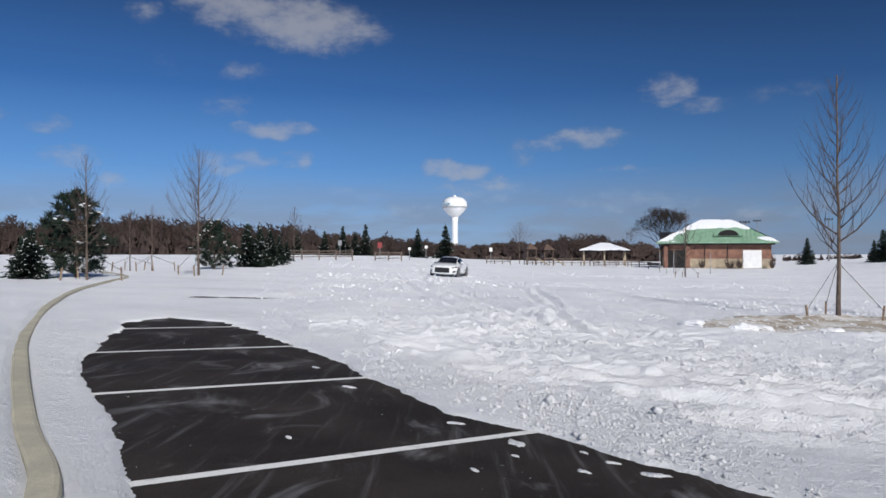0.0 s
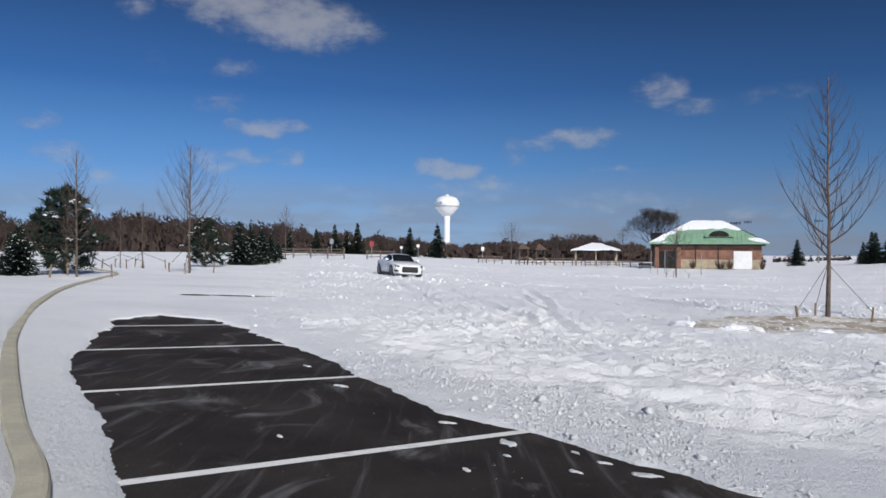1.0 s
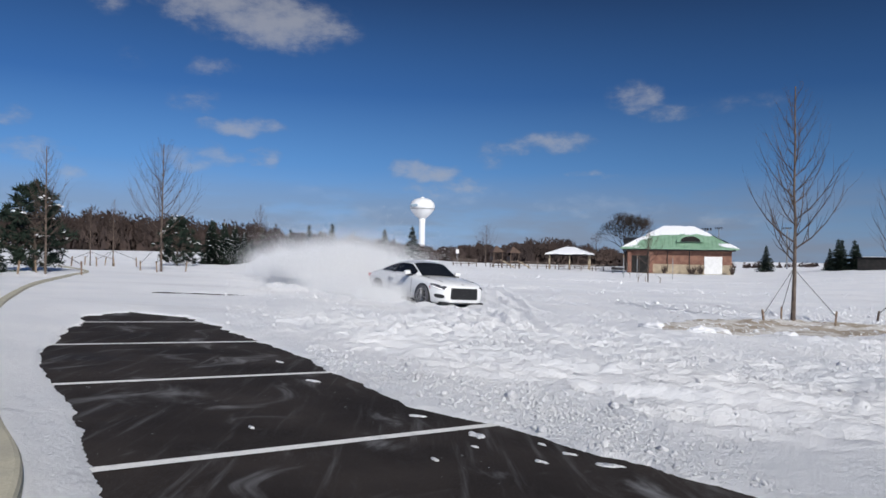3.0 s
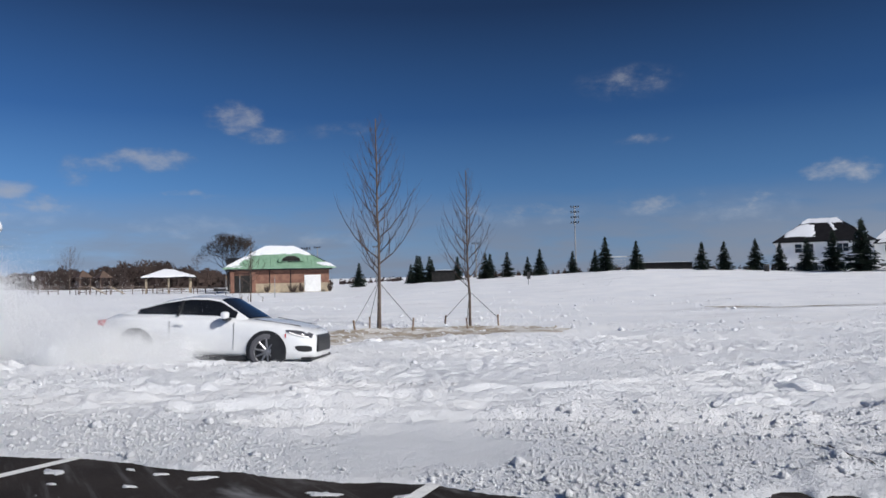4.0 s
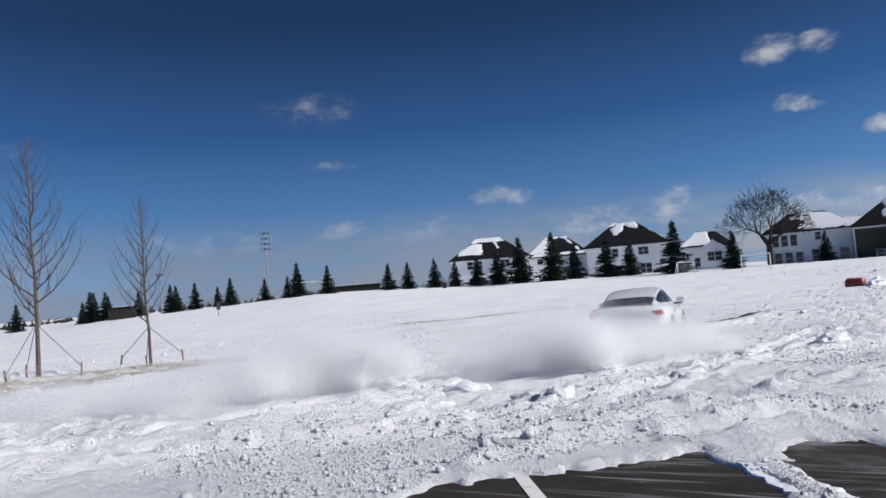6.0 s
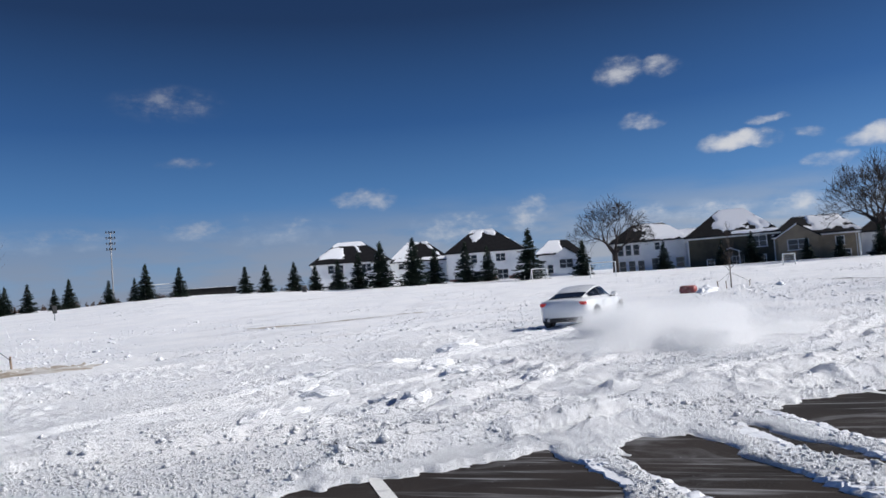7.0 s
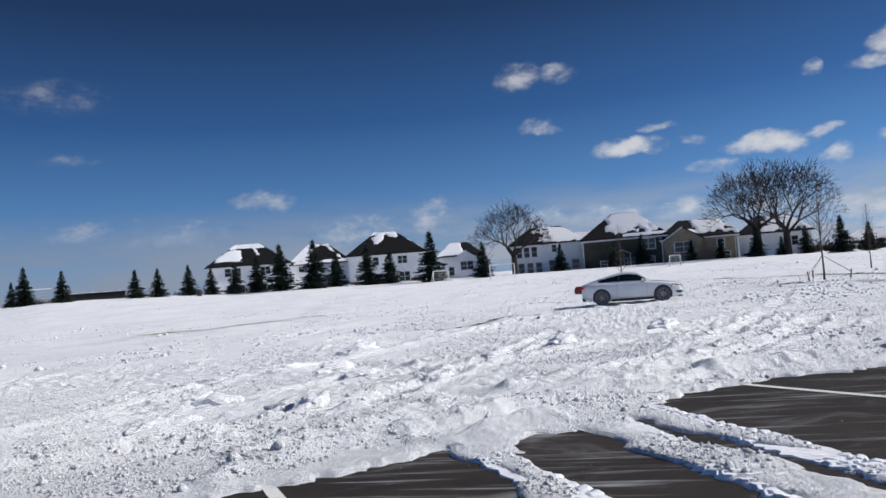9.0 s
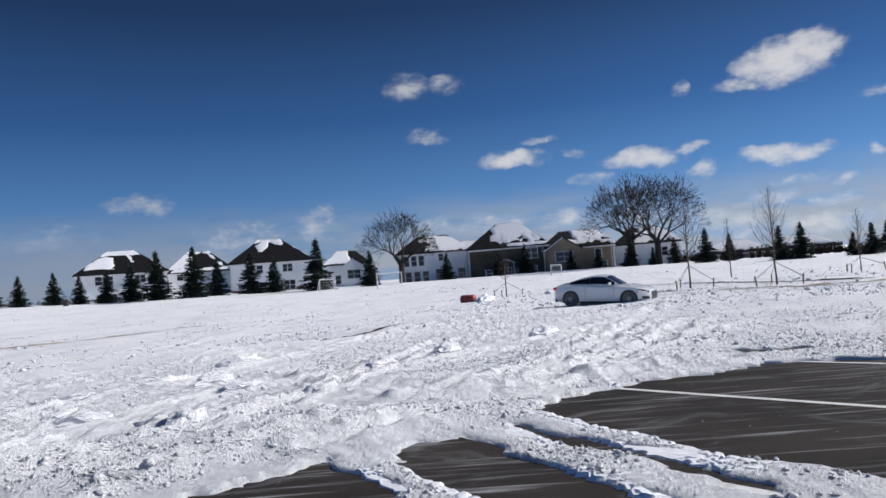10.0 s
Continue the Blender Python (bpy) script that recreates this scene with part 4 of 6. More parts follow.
def roof_snow(rng, w, d, rise, ridge, over, face, lo, hi, ragged=0.12, a=0.0, b=1.0, cells=44):
    """A blanket of snow on one face of a hip roof (0 south, 1 east, 2 north, 3 west), with slid and melted edges."""
    W, D, r = w / 2 + over, d / 2 + over, ridge / 2
    c = {0: ((-W, -D), (W, -D), (r, 0), (-r, 0)), 1: ((W, -D), (W, D), (r, 0), (r, 0)), 3: ((-W, D), (-W, -D), (-r, 0), (-r, 0)), 2: ((W, D), (-W, D), (-r, 0), (r, 0))}[face]
    vs, fs, deep = [], [], []
    rows = 20
    for i in range(cells + 1):
        u = i / cells
        for j in range(rows + 1):
            v = 0.995 * j / rows
            x = (c[0][0] * (1 - u) + c[1][0] * u) * (1 - v) + (c[3][0] * (1 - u) + c[2][0] * u) * v
            y = (c[0][1] * (1 - u) + c[1][1] * u) * (1 - v) + (c[3][1] * (1 - u) + c[2][1] * u) * v
            wob = noise.noise((x * 0.33 + face * 5.0, y * 0.33, w)) + 0.55 * noise.noise((x * 1.0, y * 1.0, d + face)) + 0.3 * noise.noise((x * 2.4, y * 2.4, 2.0))
            gap = min(v - lo, (hi - v) * 2.0 + 0.05, (u - a) * 1.2 + (0.06 if a <= 0.02 else 0), (b - u) * 1.2 + (0.06 if b >= 0.98 else 0)) + wob * ragged * 1.1
            deep.append(gap)
            vs.append((x, y, rise * v + min(0.12, max(-0.05, gap * 2.2)) + 0.01))
    for i in range(cells):
        for j in range(rows):
            p = i * (rows + 1) + j
            f = (p, p + rows + 1, p + rows + 2, p + 1)
            if max(deep[k] for k in f) > 0:
                fs.append(f)
    return vs, fs


def park_building():
    rng = random.Random(5)
    # local x runs along the front, y away from the lot
    cx, cy = 42.6, 113.8
    t = thing("park_building", pose(cx, cy, -0.80, 0, 0, -20), "brick park building with green metal hip roof under snow", "building")
    W, D, H = 15.2, 9.5, 3.55
    part("stone_base", box_bm((W + 0.1, D + 0.1, 1.35), (0, 0, 0.62)), STONE, t, "buff stone base course")
    part("wall", box_bm((W, D, H - 1.3), (0, 0, 1.3 + (H - 1.3) / 2)), BRICK, t, "red brick wall")
    part("ledge", box_bm((W + 0.2, D + 0.2, 0.10), (0, 0, 1.34)), STONE, t)
    part("eave_board", box_bm((W + 1.0, D + 1.0, 0.22), (0, 0, H + 0.02)), BLACK, t, "dark eave board")
    roof = part("roof", hip_roof(W, D, 3.55, 4.4, 1.0), GREEN_ROOF, t)
    roof.location.z = H + 0.28
    for k in range(30):
        u = (k + 0.5) / 30
        x0 = (-W / 2 - 1.0) + (W + 2.0) * u
        x1 = max(-2.2, min(2.2, x0))
        if abs(x0) > 2.2:
            v = min(1.0, (W / 2 + 1.0 - abs(x0)) / (W / 2 + 1.0 - 2.2))
        else:
            v = 1.0
        bm = tube(bmesh.new(), (x0, -D / 2 - 1.0, 0.03), (x0, (-D / 2 - 1.0) * (1 - v), 3.55 * v + 0.03), 0.035, 0.035, 4)
        part("seam", bm, GREEN_ROOF, roof)
    for face, lo, hi, a, b in ((0, 0.60, 0.99, 0.0, 1.0), (1, 0.03, 0.98, 0.0, 1.0), (3, 0.05, 0.5, 0.0, 0.8), (0, 0.02, 0.22, 0.86, 0.995), (0, 0.02, 0.5, 0.0, 0.10)):
        vs, fs = roof_snow(rng, W, D, 3.55, 4.4, 1.0, face, lo, hi, 0.12, a, b)
        tagged(raw_mesh("roof_snow", vs, fs, LUMP, roof, True), "blanket of snow on the roof", kind="stuff")
    # eyebrow dormer with a half-round vent
    for dx, dy, sc in ((1.7, -D / 2 + 0.35, 1.0),):
        bm = bmesh.new()
        ring = []
        for k in range(13):
            a = math.pi * k / 12
            ring.append((dx + math.cos(a) * 2.0 * sc, math.sin(a) * 1.15 * sc))
        fr = [bm.verts.new((x, dy - 0.2, 0.95 + z)) for x, z in ring]
        bk = [bm.verts.new((x, dy + 2.6, 0.95 + z)) for x, z in ring]
        for k in range(12):
            bm.faces.new((fr[k], fr[k + 1], bk[k + 1], bk[k]))
        bm.faces.new(fr[::-1])
        part("dormer", bm, GREEN_ROOF, roof, "half-round green dormer")
        bm = bmesh.new()
        v = [bm.verts.new((dx + math.cos(math.pi * k / 12) * 1.45, dy - 0.26, 1.03 + math.sin(math.pi * k / 12) * 0.85)) for k in range(13)]
        bm.faces.new(v[::-1])
        part("vent", bm, DARK, roof, "dark half-round vent")
    bm = bmesh.new()
    v = [bm.verts.new((-W / 2 - 0.7, math.cos(math.pi * k / 10) * 1.6, 0.25 + math.sin(math.pi * k / 10) * 1.5)) for k in range(11)]
    u = [bm.verts.new((-W / 2 + 2.2, math.cos(math.pi * k / 10) * 1.6, 0.25 + math.sin(math.pi * k / 10) * 1.5)) for k in range(11)]
    for k in range(10):
        bm.faces.new((v[k], v[k + 1], u[k + 1], u[k]))
    bm.faces.new(v[::-1])
    part("dormer", bm, BLACK, roof, "dark half-round side dormer")
    door = part("door", box_bm((2.55, 0.10, 2.65), (5.0, -D / 2 - 0.07, 1.32), bevel=0.02), WHITE_PAINT, t, "white service door")
    for k in range(4):
        part("door_panel", box_bm((2.35, 0.03, 0.56), (5.0, -D / 2 - 0.13, 0.40 + 0.62 * k), bevel=0.01), WHITE_PAINT, door)
    # A dark slab on the brick paints the porch's shade; nothing is recessed.
    part("porch_shade_panel", box_bm((2.9, 0.16, 2.7), (-5.6, -D / 2 - 0.05, 1.35)), DARK, t, "flat dark panel standing in for porch shade")
    for px in (-7.2, -4.0):
        part("column", box_bm((0.55, 0.4, 3.3), (px, -D / 2 - 0.25, 1.65), bevel=0.02), BRICK, t)
    for px in (-1.6, 1.6):
        part("downpipe", tube(bmesh.new(), (px, -D / 2 - 0.09, 0.2), (px, -D / 2 - 0.09, H), 0.05, 0.05, 6), BLACK, t)
    for k, (bx, w) in enumerate(((-2.0, 1.2), (1.9, 2.0), (7.6, 1.0), (3.2, 1.3))):
        rng = random.Random(60 + k)
        b = thing("leafless_shrub", t.matrix_basis @ pose(bx, -D / 2 - 1.3, 0.0), "leafless brown shrub against the brick wall", "shrub", "shrubs by the building")
        bm = bmesh.new()
        for q in range(60):
            a, r = rng.uniform(0, 6.28), rng.random() ** 0.5 * w * 0.5
            tube(bm, (r * 0.3 * math.cos(a), r * 0.3 * math.sin(a), 0), (r * math.cos(a), r * math.sin(a), rng.uniform(0.6, 1.5)), 0.03, 0.015, 3, False)
        part("stems", bm, TWIG, b)


park_building()


def shelter():
    t = thing("picnic_shelter", pose(27.0, 122.0, -0.66, 0, 0, -12), "open picnic shelter with snow on its roof", "shelter")
    roof = part("roof", hip_roof(7.0, 6.0, 1.25, 1.2, 0.6), SHINGLE, t)
    roof.location.z = 2.5
    rng = random.Random(3)
    for face in (0, 1, 3):
        vs, fs = roof_snow(rng, 7.0, 6.0, 1.25, 1.2, 0.6, face, 0.05, 0.98, 0.10)
        tagged(raw_mesh("roof_snow", vs, fs, LUMP, roof, True), "snow on the shelter roof", kind="stuff")
    for px in (-3.3, 0, 3.3):
        for py in (-2.8, 2.8):
            part("post", box_bm((0.24, 0.24, 2.5), (px, py, 1.25), bevel=0.02), STONE, t)
    for k in range(2):
        b = thing("picnic_table", t.matrix_basis @ pose(-1.6 + 3.2 * k, 0, 0), "wooden picnic table under the shelter", "table", "picnic tables")
        part("tabletop", box_bm((1.8, 0.75, 0.06), (0, 0, 0.75)), RAIL, b)
        for s in (-1, 1):
            part("bench", box_bm((1.8, 0.28, 0.05), (0, 0.62 * s, 0.45)), RAIL, b)
            part("leg", box_bm((0.08, 1.3, 0.08), (0.7 * s, 0, 0.42)), RAIL, b)
            part("leg", box_bm((0.08, 0.08, 0.75), (0.7 * s, 0, 0.37)), RAIL, b)


shelter()

# ---------------------------------------------------------------- houses


def window(parent, x, y, z, w, h, face=-1, lights=1):
    f = part("window", box_bm((w + 0.16, 0.10, h + 0.16), (x, y + face * 0.04, z)), WHITE_PAINT, parent)
    n = lights
    for k in range(n):
        pw = w / n
        part("muntin", box_bm((pw - 0.08, 0.02, 0.05), (x - w / 2 + pw * (k + 0.5), y + face * 0.122, z)), WHITE_PAINT, f)
        part("pane", box_bm((pw - 0.08, 0.03, h), (x - w / 2 + pw * (k + 0.5), y + face * 0.10, z)), GLASS, f, "dark glass pane")
    part("sill", box_bm((w + 0.3, 0.16, 0.07), (x, y + face * 0.10, z - h / 2 - 0.10)), WHITE_PAINT, f)
    return f


def house(x, y, turn, w, d, wall_h, rise, ridge, wall, label, seed, snow=(), windows=(), gable=None, base=None, z=0.2, trim=True, side=(), porch=None):
    rng = random.Random(seed)
    t = thing("house", pose(x, y, z, 0, 0, turn), label, "house", "houses along the field")
    body = part("wall", box_bm((w, d, wall_h + 1.0), (0, 0, wall_h / 2 - 0.5)), wall, t)
    for k in range(int(wall_h / 0.36)):
        part("siding_board", box_bm((w + 0.03, 0.03, 0.33), (0, -d / 2 - 0.008, 0.2 + 0.36 * k), Euler((0.05, 0, 0)).to_matrix()), wall, body)
    if base:
        part("base_course", box_bm((w + 0.10, d + 0.10, 1.3), (0, 0, 0.4)), base, t, "brown brick base course")
    part("eave_board", box_bm((w + 0.7, d + 0.7, 0.22), (0, 0, wall_h + 0.0)), WHITE_PAINT, t, "white eave board")
    roof = part("roof", hip_roof(w, d, rise, ridge, 0.5), SHINGLE, t)
    roof.location.z = wall_h + 0.26
    for face, lo, hi, a, b, rag in snow:
        vs, fs = roof_snow(rng, w, d, rise, ridge, 0.5, face, lo, hi, rag * 1.3, a, b, 44)
        tagged(raw_mesh("roof_snow", vs, fs, LUMP, roof, True), "patches of snow on the shingles", kind="stuff")
    for k in range(7):
        part("ridge_snow", box_bm((ridge / 9, 0.25, 0.12), (-ridge / 2 + ridge * (k + 0.5) / 7, 0, rise + 0.04), bevel=0.04), LUMP, roof)
    if trim:
        for sx in (-1, 1):
            part("corner_board", box_bm((0.16, 0.16, wall_h), (sx * w / 2, -d / 2, wall_h / 2)), WHITE_PAINT, t)
    for wx, wz, ww, wh, n in windows:
        window(t, wx, -d / 2 - 0.02, wz, ww, wh, -1, n)
    for sx, wy, wz, ww, wh in side:
        f = part("side_window", box_bm((0.10, ww + 0.16, wh + 0.16), (sx * (w / 2 + 0.04), wy, wz)), WHITE_PAINT, t)
        part("pane", box_bm((0.03, ww, wh), (sx * (w / 2 + 0.10), wy, wz)), GLASS, f, "dark glass pane")
    if porch:
        px, pz, pw = porch
        for s in (-1, 1):
            bm = box_bm((pw * 0.58, 1.3, 0.12), (px + s * pw * 0.26, -d / 2 - 0.6, pz), Euler((0, s * 0.42, 0)).to_matrix(), 0.02)
            part("porch_roof", bm, LUMP, t, "small snowy porch roof")
            part("porch_post", box_bm((0.14, 0.14, pz), (px + s * pw * 0.42, -d / 2 - 1.1, pz / 2 - 0.1)), WHITE_PAINT, t)
        part("door", box_bm((1.0, 0.10, 2.05), (px, -d / 2 - 0.05, 1.05)), GLASS, t, "dark glazed door")
    part("gutter", tube(bmesh.new(), (-w / 2 - 0.36, -d / 2 - 0.40, wall_h + 0.08), (w / 2 + 0.36, -d / 2 - 0.40, wall_h + 0.08), 0.07, 0.07, 6), WHITE_PAINT, t)
    part("downpipe", tube(bmesh.new(), (w / 2 - 0.3, -d / 2 - 0.08, 0.1), (w / 2 - 0.3, -d / 2 - 0.08, wall_h), 0.05, 0.05, 6), WHITE_PAINT, t)
    for k in range(3):
        vx = -ridge * 0.3 + ridge * 0.25 * k
        part("roof_vent", tube(bmesh.new(), (vx, 0.5, rise - 0.7), (vx, 0.5, rise + 0.16), 0.09, 0.09, 6), DARK, roof)
    if gable:
        gx, gw, gh, gwall = gable
        part("bay", box_bm((gw, 1.2, gh + 1.0), (gx, -d / 2 - 0.6, gh / 2 - 0.5)), gwall, t)
        bm = bmesh.new()
        v = [bm.verts.new(p) for p in ((gx - gw / 2 - 0.3, -d / 2 - 1.35, gh), (gx + gw / 2 + 0.3, -d / 2 - 1.35, gh), (gx, -d / 2 - 1.35, gh + gw * 0.36),
                                       (gx - gw / 2 - 0.3, -d / 2 + 2.5, gh), (gx + gw / 2 + 0.3, -d / 2 + 2.5, gh), (gx, -d / 2 + 2.5, gh + gw * 0.36))]
        for f in ((0, 1, 2), (1, 4, 5, 2), (4, 3, 5), (3, 0, 2, 5), (0, 3, 4, 1)):
            bm.faces.new([v[i] for i in f])
        g = part("gable", bm, gwall, t)
        for s in (-1, 1):
            a = Vector((gx + s * (gw / 2 + 0.35), -d / 2 + 0.6, gh + 0.06))
            b = Vector((gx, -d / 2 + 0.6, gh + gw * 0.36 + 0.12))
            bm = bmesh.new()
            wdt = (b - a).length
            q = Euler((0, -math.atan2(b.z - a.z, b.x - a.x), 0)).to_matrix()
            box(bm, (wdt, 4.1, 0.14), (a + b) / 2, q)
            part("gable_roof", bm, LUMP if s < 0 else SHINGLE, t)
        window(t, gx, -d / 2 - 1.22, gh * 0.72, gw * 0.5, 1.4, -1, 2)
    return t


TWO = ((-3.4, 4.2, 1.0, 1.3, 1), (-1.8, 4.2, 1.0, 1.3, 1), (2.6, 4.2, 1.6, 1.2, 2), (-3.2, 1.3, 1.1, 1.4, 1), (-1.4, 1.3, 1.1, 1.4, 1), (2.8, 1.4, 1.8, 1.5, 2))
# turn: the front looks towards the field
house(113.5, 63.5, -60, 13.0, 10, 5.0, 3.7, 4.0, WHITE_SIDING, "white two-storey house with dark snow-patched hip roof", 1, [(0, 0.22, 0.72, 0.05, 0.36, 0.10), (0, 0.80, 0.99, 0.0, 1.0, 0.05), (0, 0.45, 0.95, 0.62, 0.72, 0.08), (1, 0.45, 0.98, 0.0, 0.25, 0.1)],
      TWO, (1.6, 3.2, 1.9, WHITE_SIDING), side=((1, -2.0, 3.8, 1.0, 1.3),))
house(124.0, 55.0, -63, 10.5, 9, 4.6, 3.6, 3.6, WHITE_SIDING, "grey-white house half hidden behind spruces", 2, [(0, 0.22, 0.88, 0.0, 0.36, 0.10), (0, 0.03, 0.14, 0.1, 1.0, 0.04), (0, 0.1, 0.9, 0.82, 0.93, 0.08), (0, 0.9, 0.99, 0.0, 1.0, 0.05)], TWO[:3])
house(119.5, 40.5, -70, 12.6, 10, 5.1, 3.9, 3.4, WHITE_SIDING, "white house with dark roof and brick base", 3, [(0, 0.40, 0.98, 0.20, 0.46, 0.18), (0, 0.72, 0.98, 0.62, 0.92, 0.16), (0, 0.90, 0.99, 0.0, 1.0, 0.05), (1, 0.03, 0.97, 0.0, 0.75, 0.08)], TWO, None, BRICK, side=((1, -2.5, 4.0, 0.9, 1.3), (1, 1.5, 4.0, 0.9, 1.3)))
house(125.5, 28.8, -76, 7.0, 9, 3.9, 2.4, 3.2, WHITE_SIDING, "small white house with a snowy gable", 4, [(0, 0.05, 0.97, 0.0, 0.6, 0.06)], ((-1.6, 1.6, 1.0, 1.4, 1), (1.6, 1.6, 1.0, 1.4, 1)), (1.0, 4.4, 3.3, WHITE_SIDING))
house(122.5, 13.2, -83, 11.4, 10, 4.6, 2.9, 5.0, WHITE_SIDING, "white house with tall windows and snowy roof", 5, [(0, 0.08, 0.98, 0.45, 1.0, 0.16), (0, 0.55, 0.98, 0.05, 0.45, 0.26)],
      ((-4.4, 3.6, 0.9, 1.6, 1), (-3.2, 3.6, 0.9, 1.6, 1), (-2.0, 3.6, 0.9, 1.6, 1), (-4.2, 1.0, 1.0, 1.7, 1), (-2.8, 1.0, 1.0, 1.7, 1), (-1.4, 1.0, 1.0, 1.7, 1), (1.2, 4.0, 0.8, 1.2, 1), (1.2, 1.2, 2.0, 1.7, 2), (4.4, 1.2, 1.2, 1.5, 1)))
house(120.5, 0.5, -90, 12.4, 10, 4.5, 4.0, 3.6, GREEN_SIDING, "olive brown house with steep snow-covered roof", 6, [(0, 0.20, 0.99, 0.16, 0.98, 0.16), (0, 0.02, 0.10, 0.5, 1.0, 0.06), (1, 0.1, 0.98, 0.0, 1.0, 0.08)],
      ((3.6, 3.5, 2.0, 1.5, 2), (3.4, 0.9, 1.9, 1.2, 2), (0.6, 0.8, 1.6, 1.4, 3), (-3.2, 0.8, 1.0, 1.0, 1)), None, None, 0.1, porch=(-0.4, 2.5, 2.8), side=((-1, -2.0, 3.2, 0.8, 1.0),))
house(119.8, -10.8, -95, 10.6, 10, 3.6, 2.7, 6.0, TAN_SIDING, "tan house with white gable trim and snowy roof", 7, [(0, 0.10, 0.98, 0.28, 1.0, 0.26), (3, 0.4, 0.95, 0.0, 1.0, 0.2)],
      ((3.0, 2.6, 1.0, 1.1, 1), (3.4, 0.8, 1.6, 1.0, 2)), (-2.2, 5.2, 3.4, TAN_SIDING), None, 0.2)
house(120.0, -21.5, -98, 9.6, 9, 3.4, 2.6, 4.0, WHITE_SIDING, "white house behind the large bare trees", 8, [(0, 0.1, 0.98, 0.45, 1.0, 0.22)], ((-2.4, 2.2, 1.0, 1.3, 1), (2.2, 2.2, 1.8, 1.3, 2)), None, None, 0.1)
house(134.0, 7.5, -88, 9.0, 8, 4.2, 2.4, 3.0, WHITE_SIDING, "white house glimpsed between two others", 9, [(0, 0.05, 0.98, 0.0, 1.0, 0.08)], ((0, 3.0, 1.4, 1.2, 2),))
house(126.0, -37.0, -104, 10.0, 8, 2.2, 1.9, 4.0, TAN_SIDING, "low tan house beyond the spruces", 10, [(0, 0.2, 0.98, 0.0, 1.0, 0.10)], ((-2.0, 1.3, 1.2, 1.0, 2),), None, None, -1.2)
house(128.0, -48.0, -108, 11.0, 8, 2.4, 2.0, 4.0, WHITE_SIDING, "low pale house beyond the spruces", 11, [(0, 0.2, 0.98, 0.0, 1.0, 0.10)], ((2.0, 1.3, 1.2, 1.0, 2),), None, None, -1.4)

# ---------------------------------------------------------------- the car


def strip(name, rings, mat, parent, label="", close=False):
    """A smooth skin through rings of points."""
    vs = [p for r in rings for p in r]
    n = len(rings[0])
    fs = []
    for i in range(len(rings) - 1):
        for k in range(n if close else n - 1):
            m = (k + 1) % n
            fs.append((i * n + k, i * n + m, (i + 1) * n + m, (i + 1) * n + k))
    if close:
        fs += [tuple(range(n))[::-1], tuple(range((len(rings) - 1) * n, len(rings) * n))]
    ob = raw_mesh(name, vs, fs, mat, parent, True)
    return tagged(ob, label) if label else ob


